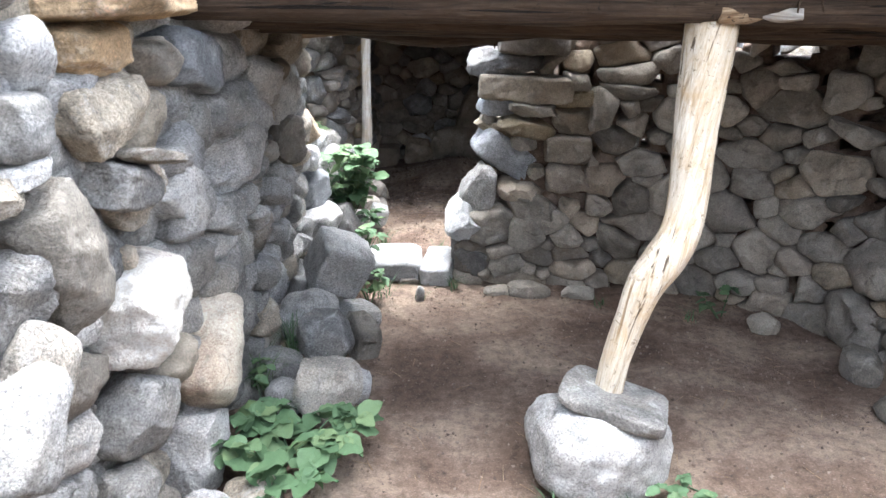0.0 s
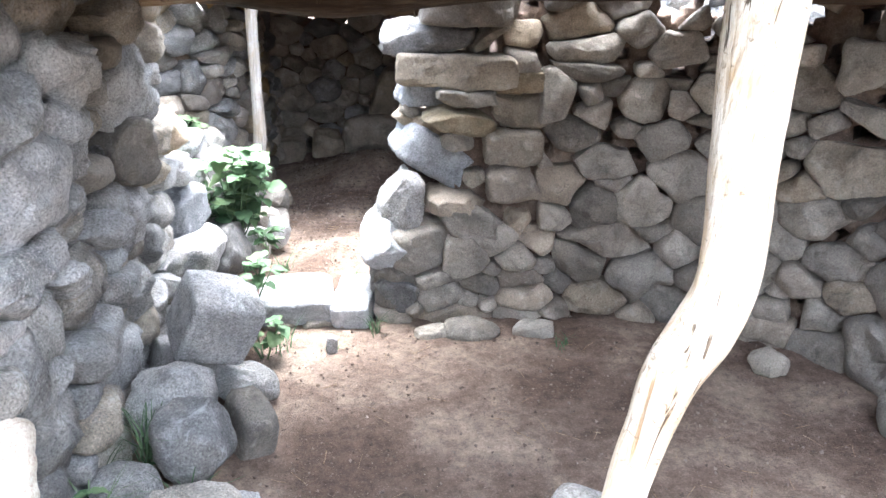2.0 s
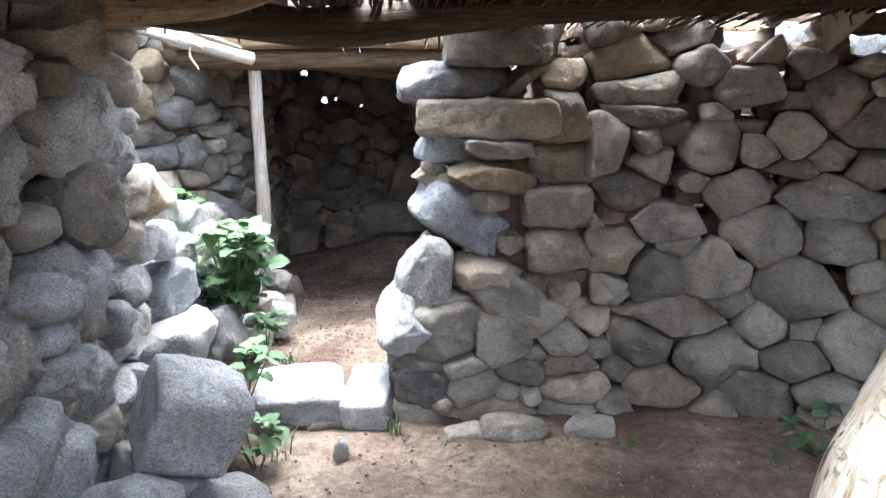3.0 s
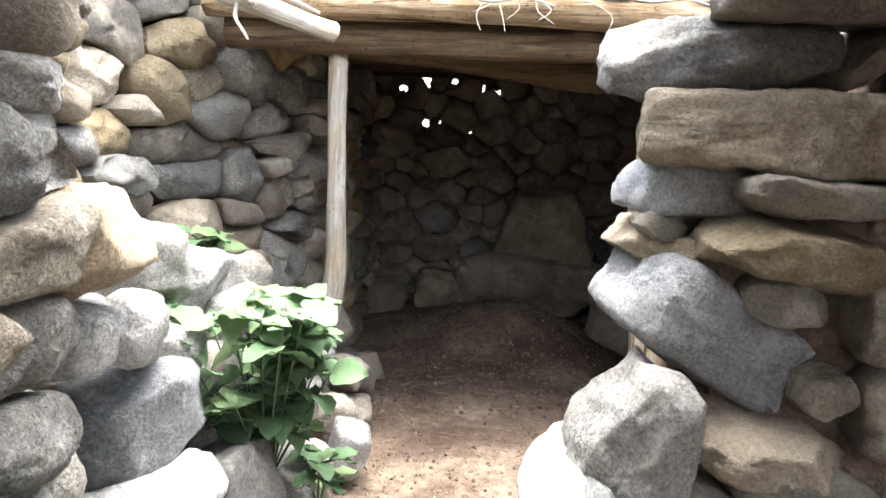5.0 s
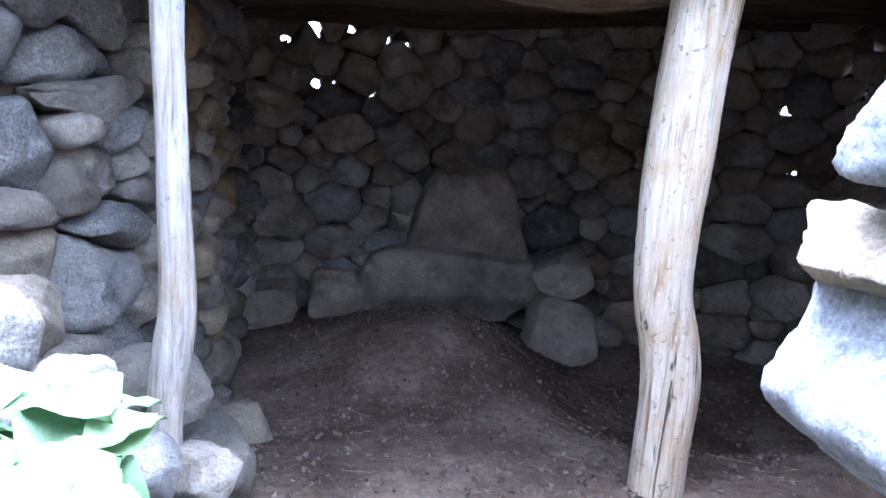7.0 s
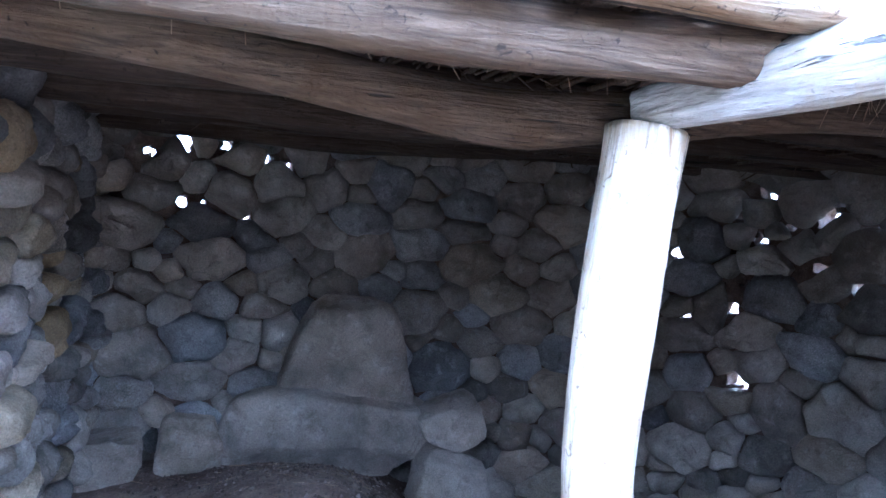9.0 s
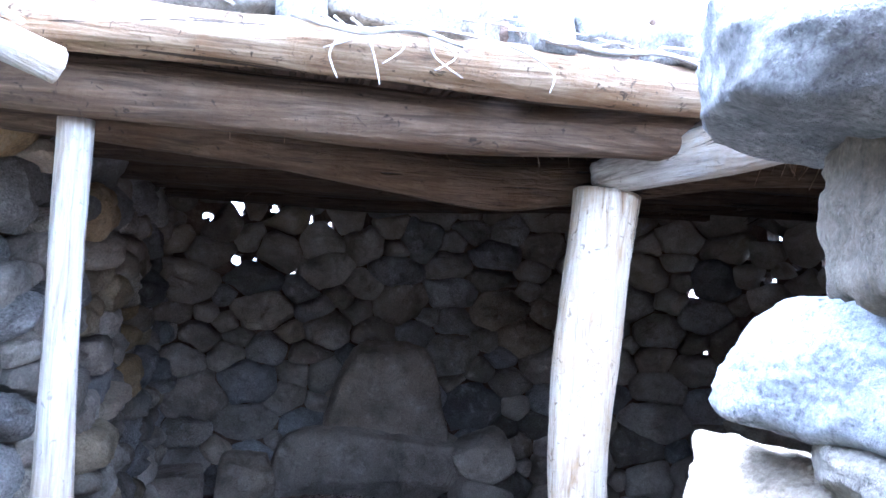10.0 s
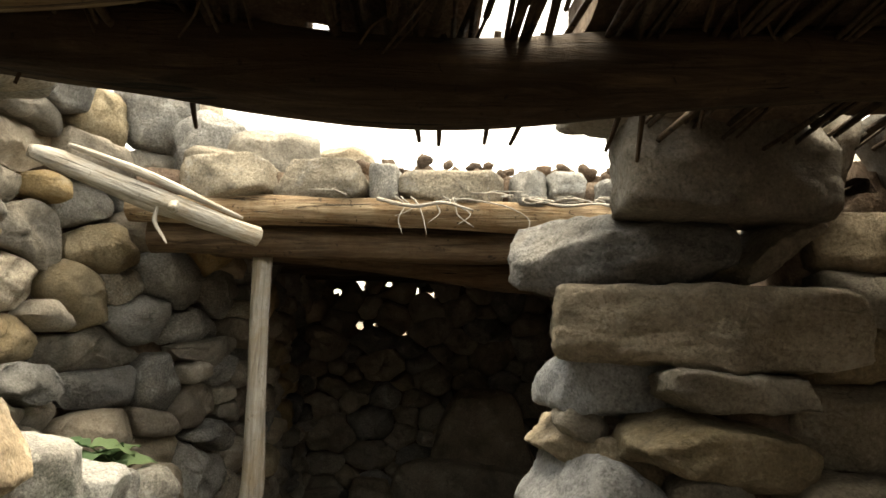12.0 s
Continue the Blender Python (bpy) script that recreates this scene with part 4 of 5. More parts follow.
# ---- doorway: stones of the right-hand jamb, built up one on another ----
for k, (at, dims, turn, mat, square, more) in enumerate((
        # the free end of the wall, from the top down
        ((0.40, 4.60, 1.595), (0.42, 0.26, 0.085), (0, -4, 0), STONE_TAN, 0.6, {}),
        ((0.505, 4.63, 1.485), (0.43, 0.26, 0.215), (0, 1, 3), STONE_TAN, 0.9, {"cuts": 4, "rough": 0.05}),
        ((0.37, 4.765, 1.322), (0.47, 0.36, 0.165), (4, -2, -24), STONE, 0.55, {"wedge": 0.25, "cuts": 3, "rough": 0.05}),
        ((0.62, 4.68, 1.335), (0.21, 0.24, 0.075), (0, -36, 10), STONE_TAN, 0.7, {}),
        ((0.495, 4.66, 1.178), (0.58, 0.27, 0.165), (0, 1, -16), STONE_TAN, 0.85, {"cuts": 5, "rough": 0.055}),
        ((0.33, 4.79, 1.055), (0.24, 0.32, 0.13), (0, 2, 9), STONE_BLUE, 0.75, {"cuts": 3}),
        ((0.265, 4.74, 0.975), (0.11, 0.15, 0.07), (0, 12, 0), STONE_TAN, 0.5, {}),
        ((0.33, 4.82, 0.905), (0.27, 0.42, 0.13), (0, 22, 10), STONE_TAN, 0.5, {"rough": 0.05, "cuts": 2}),
        ((0.415, 4.78, 0.74), (0.49, 0.42, 0.21), (0, 31, 6), STONE_BLUE, 0.8, {"cuts": 3}),
        ((0.215, 4.62, 0.555), (0.205, 0.36, 0.35), (3, 8, 10), STONE_PALE, 0.5, {"taper": 0.28}),
        ((0.14, 4.64, 0.36), (0.22, 0.50, 0.24), (0, 24, 4), CHALK, 0.75, {}),
        ((0.17, 4.66, 0.14), (0.24, 0.55, 0.24), (0, 0, 0), STONE, 0.7, {}),
        # the face behind it
        ((0.53, 4.63, 1.06), (0.31, 0.30, 0.075), (0, 1, 2), STONE_TAN, 0.7, {"wedge": 0.15}),
        ((0.485, 4.62, 0.953), (0.36, 0.30, 0.135), (0, 5, 0), STONE_OCHRE, 0.55, {}),
        ((0.475, 4.60, 0.865), (0.16, 0.24, 0.10), (0, -6, 0), STONE_TAN, 0.6, {}),
        ((0.74, 4.60, 0.83), (0.28, 0.28, 0.17), (0, 0, 0), STONE_TAN, 0.85, {}),
        ((0.735, 4.57, 0.65), (0.32, 0.30, 0.20), (0, 10, 0), STONE_DUST, 0.45, {}),
        ((0.79, 4.64, 1.135), (0.27, 0.28, 0.105), (0, -5, 0), STONE_OCHRE, 0.8, {}),
        ((0.80, 4.67, 0.995), (0.30, 0.28, 0.17), (0, 0, 0), STONE_TAN, 0.7, {}),
        ((0.475, 4.57, 0.562), (0.30, 0.30, 0.12), (0, 8, 0), STONE_DUST, 0.6, {}),
        ((0.56, 4.55, 0.465), (0.37, 0.28, 0.19), (0, 22, 0), STONE_TAN, 0.6, {}),
        ((0.557, 4.56, 0.69), (0.11, 0.16, 0.085), (0, -30, 0), STONE_TAN, 0.6, {}),
        ((0.775, 4.54, 0.47), (0.13, 0.2, 0.125), (0, 0, 0), STONE_DUST, 0.6, {}),
        ((0.34, 4.58, 0.42), (0.20, 0.24, 0.13), (0, 14, 0), STONE_DUST, 0.6, {}))):
    rock("stone", at, dims, turn, 51 + k, mat, cross_wall, boxy=square, **{"cuts": 5, "sub": 5, "rough": 0.05, **more})

# left-hand jamb, half fallen, and the rubble running down beside it
RUB = "doorway rubble"
for k, (at, dims, turn, mat) in enumerate((
        ((-0.93, 4.52, 0.92), (0.40, 0.34, 0.24), (0, -22, 0), SAND),
        ((-0.95, 4.60, 0.73), (0.25, 0.30, 0.16), (0, 6, 0), STONE_BRIGHT),
        ((-0.85, 4.70, 0.71), (0.15, 0.22, 0.155), (0, 10, 0), STONE_PALE),
        ((-0.89, 4.75, 0.475), (0.34, 0.36, 0.27), (0, -6, 12), STONE_BLUE),
        ((-0.82, 4.60, 0.31), (0.36, 0.40, 0.25), (0, -12, 0), STONE_BRIGHT),
        ((-0.96, 4.38, 0.47), (0.24, 0.26, 0.26), (0, 0, 0), STONE_PALE),
        ((-0.97, 4.32, 0.67), (0.15, 0.24, 0.24), (0, 0, 0), STONE_BRIGHT),
        ((-1.02, 5.30, 0.70), (0.40, 0.36, 0.20), (0, 6, 15), STONE_BRIGHT),
        ((-0.90, 5.66, 0.615), (0.19, 0.24, 0.19), (0, 0, 40), STONE_BRIGHT),
        ((-0.86, 4.97, 0.59), (0.16, 0.22, 0.17), (0, 0, 10), STONE_BRIGHT),
        ((-0.48, 5.42, 0.13), (0.14, 0.18, 0.19), (0, 0, 10), STONE_BRIGHT),
        ((-0.70, 5.52, 0.56), (0.14, 0.16, 0.13), (0, 0, 10), STONE_BRIGHT),
        ((-1.02, 4.42, 1.42), (0.34, 0.42, 0.20), (0, 5, 10), STONE_TAN),
        ((-1.06, 4.46, 1.22), (0.30, 0.36, 0.21), (0, -8, 0), STONE),
        ((-0.80, 4.40, 0.14), (0.32, 0.32, 0.26), (0, 0, 40), STONE),
        ((-1.0, 5.05, 0.78), (0.30, 0.34, 0.22), (0, 8, 0), STONE_PALE),
        ((-0.80, 5.36, 0.56), (0.25, 0.24, 0.22), (0, 0, 0), STONE_PALE),
        ((-0.72, 4.84, 0.24), (0.30, 0.34, 0.28), (0, 0, -15), STONE),
        ((-0.84, 5.20, 0.42), (0.26, 0.28, 0.22), (0, 10, 0), STONE_PALE),
        ((-0.70, 5.46, 0.30), (0.22, 0.24, 0.20), (0, 0, 25), STONE_PALE),
        ((-0.62, 5.20, 0.12), (0.24, 0.26, 0.20), (0, 0, 0), STONE),
        ((-0.98, 5.45, 0.64), (0.26, 0.30, 0.22), (0, 0, 40), STONE_PALE),
        ((-1.06, 5.30, 0.45), (0.34, 0.5, 0.5), (0, 0, 10), STONE),
        ((-0.92, 4.95, 0.38), (0.34, 0.5, 0.5), (0, 0, -10), STONE),
        ((-0.66, 5.72, 0.30), (0.18, 0.20, 0.16), (0, 0, 15), STONE),
        ((-0.60, 5.66, 0.12), (0.20, 0.22, 0.18), (0, 0, 70), STONE_TAN),
        ((-0.56, 5.90, 0.22), (0.15, 0.17, 0.14), (0, 0, 35), STONE_TAN),
        ((-0.55, 5.84, 0.05), (0.22, 0.22, 0.18), (0, 0, 5), STONE_TAN),
        ((-0.58, 6.12, 0.10), (0.20, 0.22, 0.20), (0, 0, 5), STONE_TAN),
        ((-0.70, 6.10, 0.34), (0.24, 0.26, 0.22), (0, 0, 50), STONE_TAN),
        ((-0.88, 5.75, 0.38), (0.30, 0.30, 0.28), (0, 0, 50), STONE),
        ((-0.95, 5.85, 0.60), (0.26, 0.26, 0.18), (0, 0, 0), STONE_TAN),
        ((-0.76, 5.85, 0.10), (0.36, 0.34, 0.28), (0, 0, 20), STONE),
        ((-0.66, 6.45, 0.0), (0.22, 0.26, 0.24), (0, 0, 20), STONE_TAN),
        ((-0.62, 6.85, -0.1), (0.2, 0.26, 0.2), (0, 0, 60), STONE_TAN))):
    rock("rubble_stone", at, dims, turn, 100 + k, mat, label="tumbled granite stone in the rubble by the doorway", category="stone", group=RUB, boxy=0.45, sub=4, rough=0.05)

# ---- loose stones ----
rock("boulder", (0.60, 2.48, 0.12), (0.58, 0.48, 0.40), (0, 8, 20), 3, STONE_PALE, label="grey granite boulder under the bent post", sub=5, boxy=0.3, cuts=7, rough=0.04)
rock("flat_stone", (0.645, 2.48, 0.31), (0.40, 0.34, 0.06), (-6, 12, -18), 4, STONE_PALE, label="flat cracked slab wedged under the post", sub=4, boxy=0.9, cuts=9, rough=0.02)
rock("corner_block", (-0.555, 3.78, 0.35), (0.285, 0.25, 0.285), (22, 20, 28), 71, STONE_PALE, label="large angular grey block by the doorway", sub=5, boxy=1.0, cuts=2, rough=0.03)
LOOSE = "loose stones along the wall foot"
for k, (at, dims, turn, mat, boxy) in enumerate((
        ((-0.54, 3.22, 0.17), (0.27, 0.26, 0.34), (0, 0, 30), STONE_PALE, 0.2),
        ((-0.49, 2.82, 0.14), (0.30, 0.22, 0.30), (0, 18, 10), STONE_PALE, 0.5),
        ((-0.40, 3.46, 0.07), (0.14, 0.24, 0.20), (12, 10, 30), STONE_TAN, 0.8),
        ((-0.66, 3.46, 0.16), (0.30, 0.30, 0.32), (0, 0, 0), STONE_PALE, 0.4),
        ((-0.72, 3.05, 0.10), (0.22, 0.24, 0.20), (0, 0, 15), STONE_PALE, 0.4),
        ((-0.36, 2.96, 0.08), (0.12, 0.14, 0.17), (0, 12, 0), STONE_PALE, 0.3),
        ((-0.66, 2.86, 0.07), (0.16, 0.20, 0.15), (0, 0, 50), STONE_PALE, 0.5),
        ((-0.64, 2.20, 0.06), (0.20, 0.22, 0.16), (0, 0, 20), STONE_PALE, 0.3),
        ((-0.76, 2.05, 0.06), (0.26, 0.24, 0.18), (0, 0, 70), STONE_PALE, 0.3),
        ((-0.46, 3.78, 0.06), (0.24, 0.22, 0.09), (4, 8, 20), STONE_PALE, 0.7),
        ((-0.72, 3.86, 0.10), (0.32, 0.32, 0.28), (0, 0, 33), STONE, 0.5),
        ((-0.62, 4.10, 0.10), (0.26, 0.26, 0.24), (0, 0, 63), STONE, 0.5),
        ((1.76, 3.80, 0.03), (0.18, 0.15, 0.12), (0, 0, 20), STONE_TAN, 0.4),
        ((2.04, 3.30, 0.05), (0.24, 0.20, 0.16), (0, 0, 60), STONE_TAN, 0.5),
        ((1.98, 2.90, 0.05), (0.16, 0.16, 0.12), (0, 0, 10), STONE_TAN, 0.4),
        ((0.52, 4.24, 0.01), (0.26, 0.16, 0.12), (5, 0, 6), STONE_TAN, 0.7),
        ((0.82, 4.25, 0.005), (0.20, 0.14, 0.09), (5, 0, -14), STONE_TAN, 0.7),
        ((0.34, 4.24, 0.0), (0.16, 0.12, 0.08), (5, 0, 24), STONE_TAN, 0.7),
        ((-0.13, 4.12, 0.03), (0.05, 0.04, 0.11), (0, 6, 20), STONE_PALE, 0.7))):
    rock("loose_stone", at, dims, turn, 200 + k, mat, label="loose granite stone on the earth floor", category="stone", group=LOOSE, boxy=boxy, sub=4, rough=0.045)

# threshold: a white slab, cracked through
threshold = thing("threshold", "cracked pale stone slab as doorway sill", "threshold", (-0.22, 4.52, 0.0))
rock("slab_piece", (-0.31, 4.53, 0.085), (0.36, 0.34, 0.13), (5, 0, 4), 81, CHALK, threshold, boxy=1.0, cuts=3, sub=4, rough=0.018)
rock("slab_piece", (-0.025, 4.51, 0.07), (0.19, 0.36, 0.13), (7, -3, -10), 82, CHALK, threshold, boxy=1.0, cuts=3, sub=4, rough=0.022)
for k, (x, w) in enumerate(((-0.40, 0.2), (-0.22, 0.18), (-0.06, 0.14))):
    rock("footing_stone", (x, 4.50, -0.01), (w, 0.32, 0.10), (0, 0, 0), 85 + k, STONE_TAN, threshold, boxy=0.7, cuts=4)

# ---- stones laid along the roof edge above the lintel ----
RIM = "stones along the roof edge"
for k, (x, w, h, z, mat) in enumerate(((-0.72, 0.33, 0.15, 1.635, STONE_PALE), (-0.40, 0.34, 0.145, 1.63, STONE), (-0.175, 0.11, 0.13, 1.625, STONE_PALE), (0.06, 0.40, 0.11, 1.62, STONE_PALE), (0.325, 0.13, 0.12, 1.62, STONE), (0.46, 0.15, 0.10, 1.63, STONE_PALE),
                                       (0.68, 0.22, 0.10, 1.62, STONE_PALE), (0.90, 0.2, 0.12, 1.64, STONE_PALE), (1.15, 0.26, 0.13, 1.66, STONE_PALE), (1.45, 0.3, 0.14, 1.68, STONE))):
    rock("rim_stone", (x, 5.83, z + 0.022), (w * 0.99, 0.24, h * 1.2), (0, (k * 37) % 9 - 4, (k * 53) % 25 - 12), 300 + k, mat, label="grey stone laid on the roof edge", category="stone", group=RIM, boxy=0.68, cuts=2, sub=4, rough=0.05)
for k, (at, dims, mat) in enumerate((((-0.62, 6.12, 1.80), (0.36, 0.30, 0.22), STONE_TAN), ((-0.36, 6.35, 1.82), (0.26, 0.26, 0.18), SAND), ((-0.90, 6.20, 1.86), (0.28, 0.28, 0.30), STONE_PALE), ((-0.80, 6.0, 1.74), (0.28, 0.25, 0.14), STONE), ((-1.05, 6.35, 2.02), (0.30, 0.3, 0.26), SAND))):
    rock("roof_stone", at, dims, (0, 8 * (k % 3) - 6, 31 * k), 320 + k, mat, label="stone heaped on the roof corner", category="stone", group="stones on the roof", boxy=0.5, sub=4, rough=0.05)


def clods():
    r = np.random.default_rng(5)
    bm = bmesh.new()
    heaps = (-0.30, -0.22, -0.02, 0.12, 0.22, 0.42, 0.60, 0.95)
    for k in range(330):
        x, y = heaps[k % 8] + r.normal(0, 0.075), r.uniform(5.92, 6.3)
        s = r.uniform(0.016, 0.055)
        b2 = rock_mesh((s * 1.3, s * 1.2, s), 400 + k, 0.2, 5, 2, 0.2)
        me = bpy.data.meshes.new("clod")
        b2.transform(pose(x, y, 1.70 + s * 0.2 + r.uniform(0, 0.06), *r.uniform(-40, 40, 3)))
        b2.to_mesh(me)
        b2.free()
        bm.from_mesh(me)
        bpy.data.meshes.remove(me)
    tagged(part("earth_clods", bm, CLOD, None), "dry brown clods and dung on the roof", "clods", kind="stuff")


clods()


# ---- roots hanging over the lintel ----
roots = thing("root_tangle", "pale dry roots hanging over the lintel log", "roots", (-0.05, 5.70, 1.56))
rr = np.random.default_rng(17)
for k in range(22):
    x = rr.uniform(-0.32, 0.36) if k < 16 else rr.uniform(0.35, 0.75)
    p = Vector((x, 5.715, 1.60))
    pts = [p]
    drop = rr.uniform(0.05, 0.17) if abs(x + 0.02) < 0.15 else rr.uniform(0.0, 0.05)
    q = p
    for s in range(3):
        q = q + Vector((rr.normal(0, 0.05), -rr.uniform(0.005, 0.03), -drop / 3 + (0.02 if s == 0 else 0)))
        pts.append(q)
    log("root", pts, [0.0034, 0.003, 0.0022, 0.0012], WOOD_GREY, roots, seg=6, steps=4, seed=k)
log("root", [(0.30, 5.70, 1.60), (0.42, 5.66, 1.575), (0.55, 5.66, 1.585), (0.66, 5.64, 1.55), (0.76, 5.64, 1.535)], [0.006, 0.005, 0.0045, 0.004, 0.002], WOOD_GREY, roots, seg=6, steps=4, rough=0.3, seed=77)
log("root", [(-0.2, 5.68, 1.585), (-0.08, 5.66, 1.56), (0.02, 5.66, 1.575), (0.12, 5.65, 1.55)], [0.007, 0.007, 0.006, 0.003], WOOD_GREY, roots, seg=6, steps=4, seed=78)

# twigs poking out under the sagging log
for k, (x, dx, l) in enumerate(((-0.42, 0.0, 0.03), (-0.10, 0.02, 0.05), (-0.05, 0.0, 0.06), (0.03, -0.01, 0.05), (0.10, -0.04, 0.05), (0.24, -0.03, 0.06), (0.26, 0.0, 0.09))):
    log("stub_twig", [(x, 4.24, 1.60), (x + dx * 0.5, 4.29, 1.50), (x + dx, 4.32, 1.475 - l * 0.5)], [0.006, 0.005, 0.003], TWIG, label="broken dark twig hanging from the roof edge", category="twig", group="roof edge twigs", seg=6, steps=3, seed=k)
log("bark_strip", [(-0.835, 5.43, 1.50), (-0.84, 5.425, 1.455), (-0.815, 5.42, 1.415), (-0.80, 5.42, 1.39)], [0.006, 0.010, 0.008, 0.003], WOOD_GREY, label="torn strip of bark hanging from the branch", category="bark", seg=8, steps=4, flat=0.35, rough=0.3)


# ---- plants ----
def leaf_mesh(length, width, seed, curl):
    r = np.random.default_rng(seed)
    bm = bmesh.new()
    rows = []
    n = 8
    for i in range(n + 1):
        f = i / n
        w = width * 0.5 * (math.sin(math.pi * f ** 0.75) ** 0.85) * (1 + 0.06 * math.sin(i * 2.4 + seed)) if 0 < i < n else 0.001
        droop = -curl * f * f * length
        row = []
        for s in (-1, -0.5, 0, 0.5, 1):
            z = droop + abs(s) * w * 0.2 + 0.05 * width * math.sin(i * 1.9 + s * 3 + seed)
            row.append(bm.verts.new((s * w, f * length, z)))
        rows.append(row)
    for a, b in zip(rows, rows[1:]):
        for k in range(4):
            bm.faces.new((a[k], a[k + 1], b[k + 1], b[k]))
    me = bpy.data.meshes.new("leaf")
    bm.to_mesh(me)
    bm.free()
    me.materials.append(LEAF)
    me.polygons.foreach_set("use_smooth", [True] * len(me.polygons))
    return me


LEAVES = [leaf_mesh(1.0, 0.82, 1, 0.25), leaf_mesh(1.0, 0.9, 2, 0.4), leaf_mesh(1.0, 0.72, 3, 0.15), leaf_mesh(1.0, 0.8, 4, 0.6)]


def herb(name, label, at, count, spread, height, size, seed, group=""):
    """A leafy weed: stems from one root, each with leaves that spread from it."""
    r = np.random.default_rng(seed)
    plant = thing(name, label, "plant", at, group)
    base = Vector(at)
    stems = max(2, count // 6)
    k = 0
    for s in range(stems):
        a = r.uniform(0, 2 * math.pi)
        out = Vector((math.cos(a), math.sin(a), 0)) * spread * math.sqrt(r.uniform(0.05, 1))
        top = base + out + Vector((0, 0, height * r.uniform(0.45, 1.0)))
        stem = log("stem", [base + out * 0.15, base + out * 0.6 + Vector((0, 0, (top.z - base.z) * 0.55)), top], [0.004, 0.003, 0.002], LEAF, plant, seg=5, steps=3, seed=s)
        for i in range(count // stems):
            f = 1.0 if i < 3 else r.uniform(0.35, 1.0)
            p = (base + out * 0.15).lerp(top, f)
            b = r.uniform(0, 2 * math.pi)
            l = size * r.uniform(0.6, 1.15)
            m = Matrix.Translation(p) @ Euler((radians(r.uniform(-15, 30)), radians(r.normal(0, 15)), b)).to_matrix().to_4x4() @ Matrix.Scale(l, 4)
            ob = new("leaf", LEAVES[k % 4])
            ob.matrix_world = m
            ob.parent = stem
            ob.matrix_parent_inverse = (plant.matrix_world @ stem.matrix_parent_inverse @ stem.matrix_basis).inverted()
            k += 1
    return plant


herb("broadleaf_weed", "broad-leaved green weed at the foot of the wall", (-0.56, 2.46, 0.05), 170, 0.29, 0.15, 0.1, 1)
herb("broadleaf_weed", "tall broad-leaved weed growing from the rubble", (-0.66, 5.06, 0.22), 190, 0.22, 0.5, 0.115, 2)
herb("broadleaf_weed", "yellow-green weed beside the threshold", (-0.50, 4.36, 0.14), 40, 0.12, 0.22, 0.075, 3)
herb("broadleaf_weed", "small green weed on the earth floor", (-0.42, 4.08, 0.0), 34, 0.11, 0.2, 0.075, 4)
herb("broadleaf_weed", "trailing green weed beside the boulder", (0.92, 2.42, 0.0), 26, 0.2, 0.08, 0.055, 5)
herb("broadleaf_weed", "small dark weed at the foot of the wall", (1.58, 3.95, 0.0), 26, 0.16, 0.14, 0.06, 6)
herb("broadleaf_weed", "broad leaves among the white rubble", (-0.93, 5.62, 0.70), 12, 0.14, 0.1, 0.12, 7)
herb("broadleaf_weed", "small weed between the loose stones", (-0.74, 2.86, 0.1), 18, 0.1, 0.16, 0.06, 8)
herb("broadleaf_weed", "small weed between the rubble stones", (-0.52, 5.1, 0.1), 20, 0.1, 0.2, 0.08, 9)


def tuft(label, at, count, length, seed):
    r = np.random.default_rng(seed)
    verts, faces = [], []
    for k in range(count):
        a = r.uniform(0, 2 * math.pi)
        out = Vector((math.cos(a), math.sin(a), 0))
        side = Vector((-out.y, out.x, 0)) * r.uniform(0.002, 0.005)
        l = length * r.uniform(0.5, 1.2)
        base = Vector((r.normal(0, 0.02), r.normal(0, 0.02), 0))
        i = len(verts)
        for f in (0, 0.35, 0.7, 1.0):
            p = base + out * l * f * f * 0.7 + Vector((0, 0, l * f * (1 - 0.35 * f)))
            verts += [p - side * (1 - f * 0.9), p + side * (1 - f * 0.9)]
        for s in range(3):
            j = i + s * 2
            faces.append((j, j + 1, j + 3, j + 2))
    me = bpy.data.meshes.new("grass_tuft")
    me.from_pydata(verts, [], faces)
    ob = part_of_mesh("grass_tuft", me, LEAF, None, m=Matrix.Translation(at))
    tagged(ob, label, "grass", "grass tufts")


for k, (at, n, l) in enumerate((((0.07, 4.30, 0.0), 16, 0.16), ((-0.14, 4.14, 0.0), 8, 0.12), ((-0.80, 3.1, 0.05), 22, 0.2), ((-0.7, 3.26, 0.05), 14, 0.16), ((0.42, 2.22, 0.0), 30, 0.1), ((0.66, 2.24, 0.0), 20, 0.09),
                                ((0.92, 4.08, 0.0), 12, 0.1), ((-0.42, 5.05, 0.02), 14, 0.14), ((-0.68, 2.66, 0.06), 20, 0.16), ((-0.02, 4.72, 0.1), 12, 0.1), ((1.4, 3.9, 0.0), 14, 0.12), ((-0.70, 3.24, 0.1), 26, 0.26), ((-0.72, 3.36, 0.1), 22, 0.24), ((-0.76, 2.92, 0.08), 26, 0.24), ((-0.52, 3.02, 0.05), 18, 0.2), ((-0.36, 4.12, 0.0), 14, 0.16))):
    tuft("tuft of thin green grass", at, n, l, 50 + k)


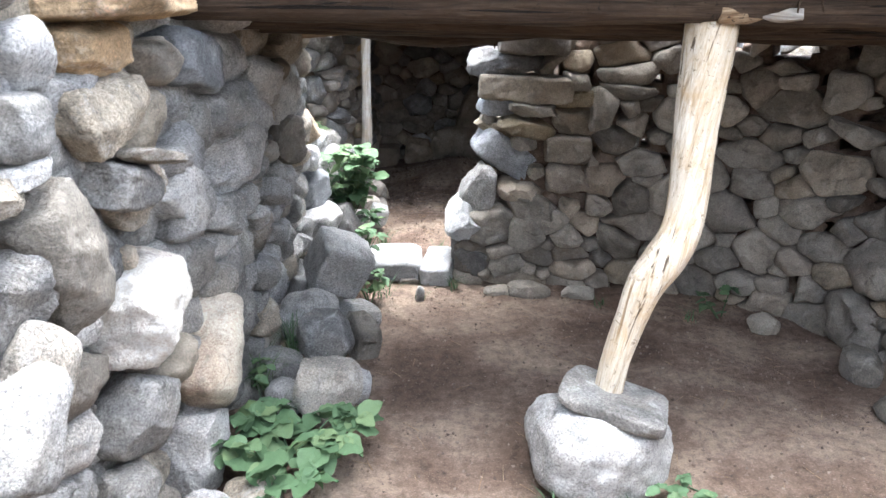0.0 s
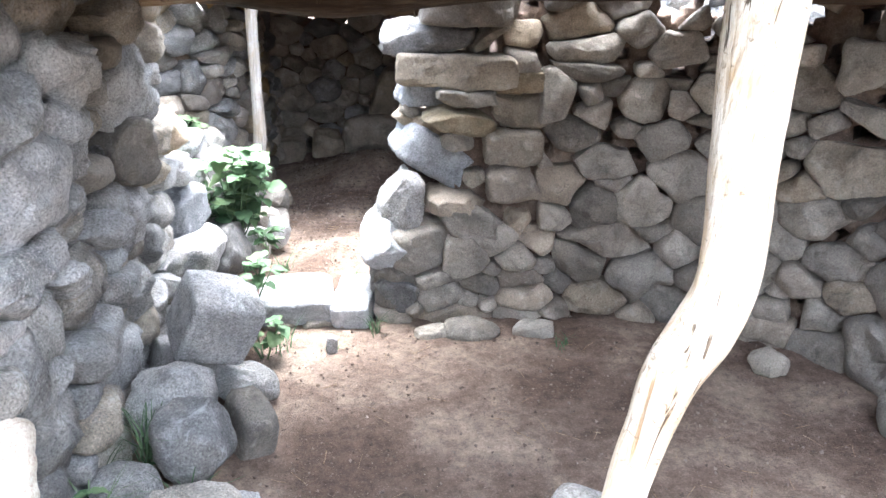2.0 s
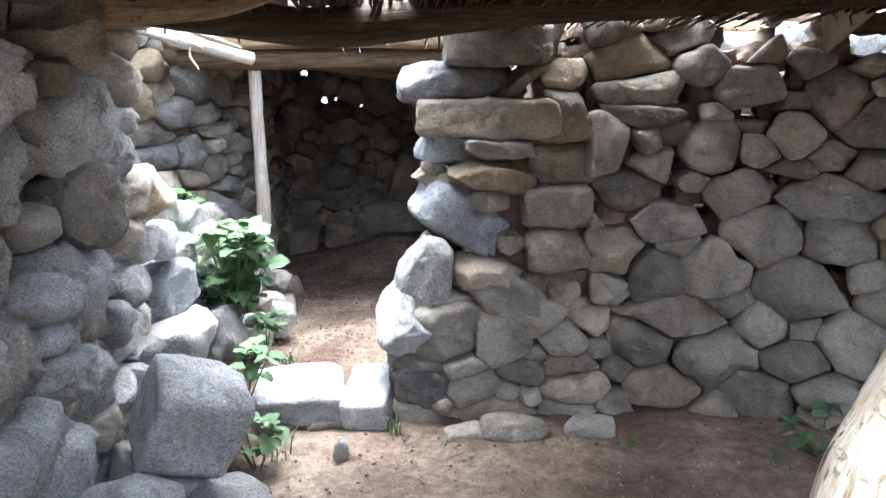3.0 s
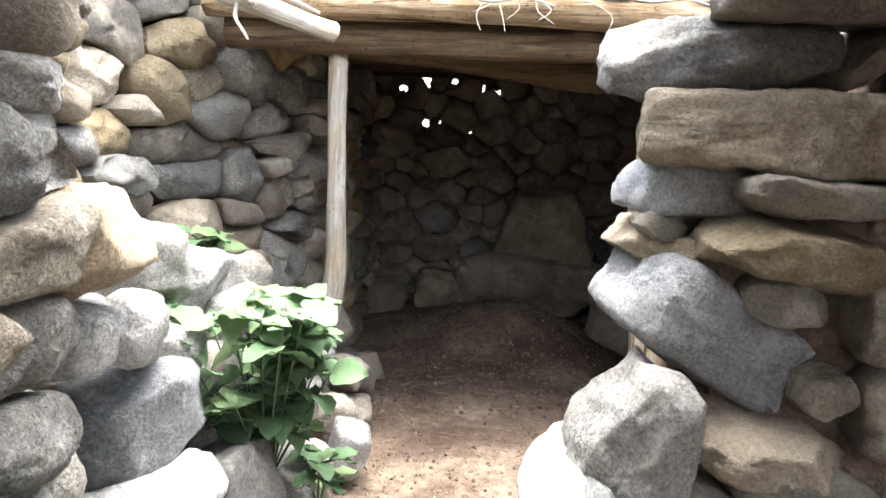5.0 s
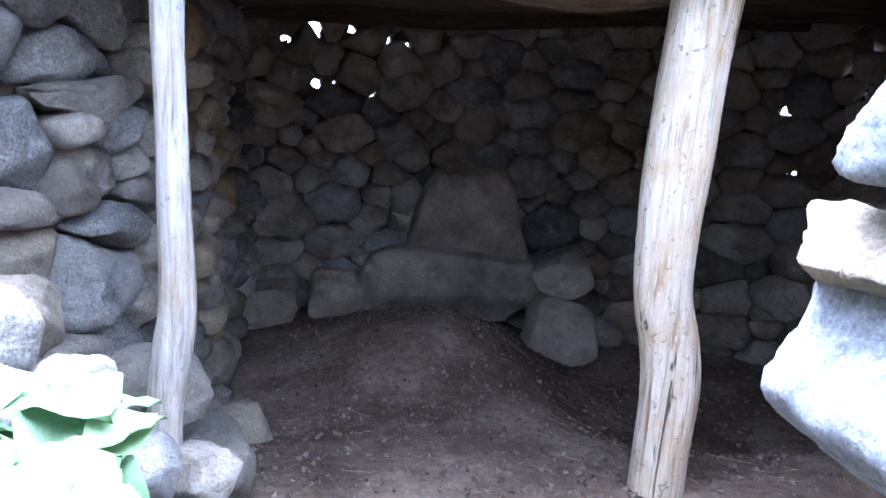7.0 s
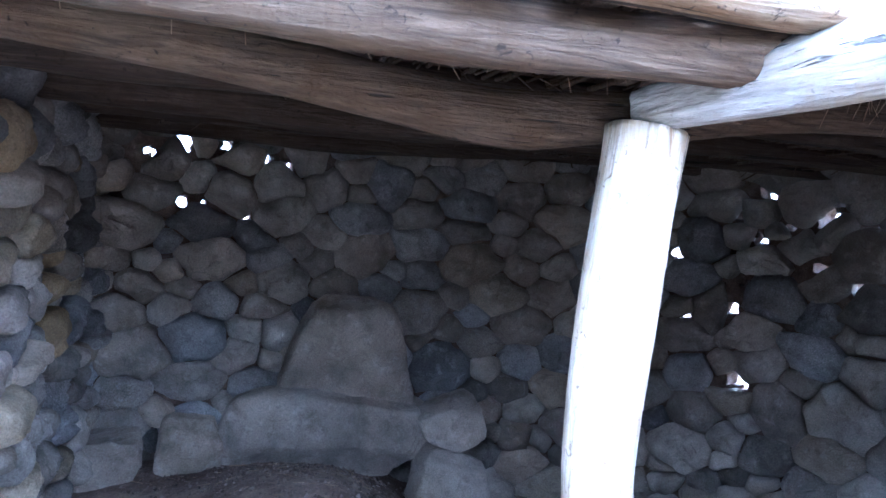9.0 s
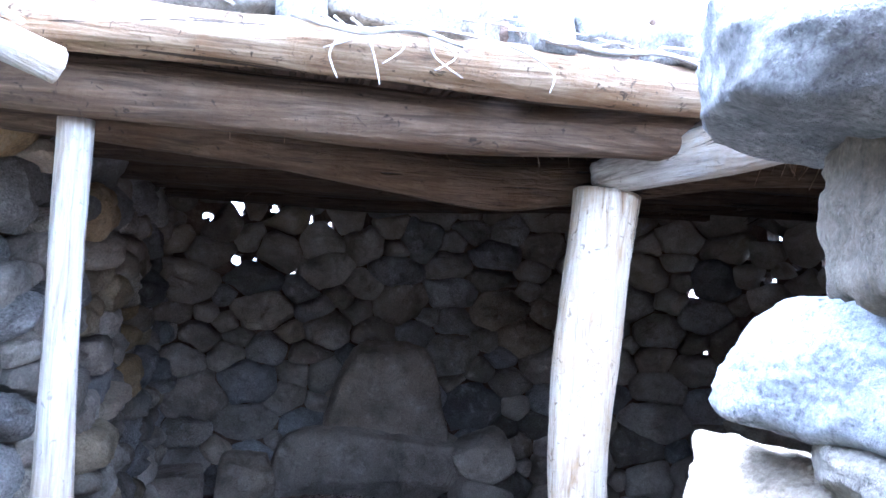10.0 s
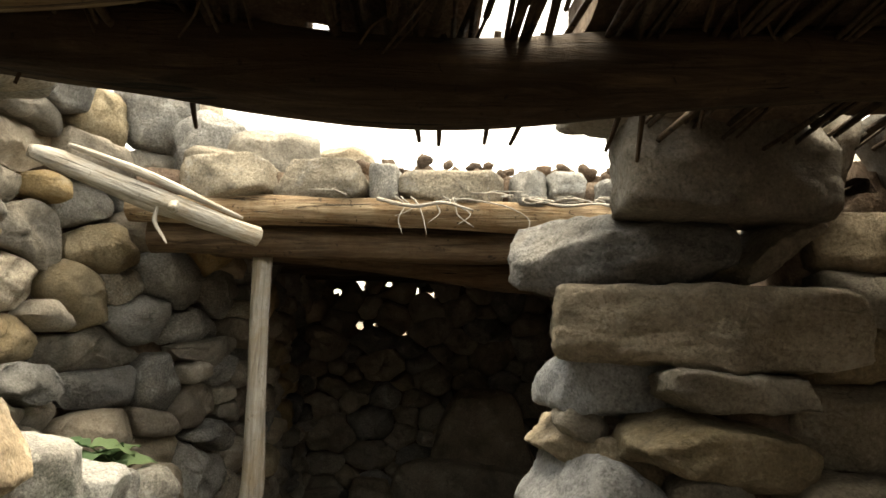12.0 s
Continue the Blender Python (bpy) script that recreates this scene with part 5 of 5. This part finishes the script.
# ---- grit and straw on the floor ----
def litter():
    r = np.random.default_rng(9)
    verts, faces = [], []
    tet = [Vector(v) for v in ((1, 0, -0.4), (-0.6, 0.9, -0.4), (-0.5, -0.9, -0.4), (0, 0.1, 0.8), (0.5, 0.6, 0.3))]
    tri = ((0, 1, 4), (1, 3, 4), (3, 0, 4), (0, 3, 2), (3, 1, 2), (0, 2, 1))
    for k in range(17000):
        inner = r.uniform() < 0.72
        x, y = (r.uniform(-0.6, 2.4), r.uniform(5.0, 8.7)) if inner else (r.uniform(-0.6, 2.0), r.uniform(1.4, 4.3))
        s = 0.0025 + (0.012 if inner and y > 6.0 else 0.008) * r.uniform() ** 3
        m = Euler(r.uniform(0, 6.3, 3)).to_matrix()
        i = len(verts)
        verts += [Vector((x, y, ground_height(x, y) + s * 0.3)) + m @ v * s for v in tet]
        faces += [tuple(i + q for q in f) for f in tri]
    me = bpy.data.meshes.new("grit")
    me.from_pydata(verts, [], faces)
    tagged(part_of_mesh("grit", me, GRIT, None, smooth=False), "small stones and dung crumbs on the floor", "grit", kind="stuff")
    verts, faces = [], []
    for k in range(700):
        inner = r.uniform() < 0.8
        x, y = (r.uniform(-0.5, 1.6), r.uniform(5.2, 8.6)) if inner else (r.uniform(-0.4, 1.8), r.uniform(1.6, 4.2))
        a = r.uniform(0, 6.3)
        l = r.uniform(0.02, 0.11)
        p = Vector((x, y, ground_height(x, y) + 0.004))
        x2, y2 = x + math.cos(a) * l, y + math.sin(a) * l
        stick(verts, faces, p, (x2, y2, ground_height(x2, y2) + 0.006), r.uniform(0.0008, 0.0022), k, 4, 2)
    me = bpy.data.meshes.new("straw")
    me.from_pydata(verts, [], faces)
    tagged(part_of_mesh("straw", me, WOOD_BEAM, None), "bits of straw and twig on the floor", "straw", kind="stuff")


litter()


# ---- straw fringe of the roof, hanging behind the lintel ----
def fringe():
    r = np.random.default_rng(23)
    verts, faces = [], []
    for k in range(110):
        x = r.uniform(-0.6, 1.6)
        p = Vector((x, r.uniform(5.98, 6.12), 1.50 + r.uniform(-0.02, 0.04)))
        stick(verts, faces, p, p + Vector((r.normal(0, 0.03), r.normal(0.0, 0.02), -r.uniform(0.03, 0.10))), r.uniform(0.0008, 0.002), k, 4, 3)
    me = bpy.data.meshes.new("straw_fringe")
    me.from_pydata(verts, [], faces)
    tagged(part_of_mesh("straw_fringe", me, WOOD_BEAM, None), "brown straw hanging from the roof behind the lintel", "straw", kind="stuff")


fringe()
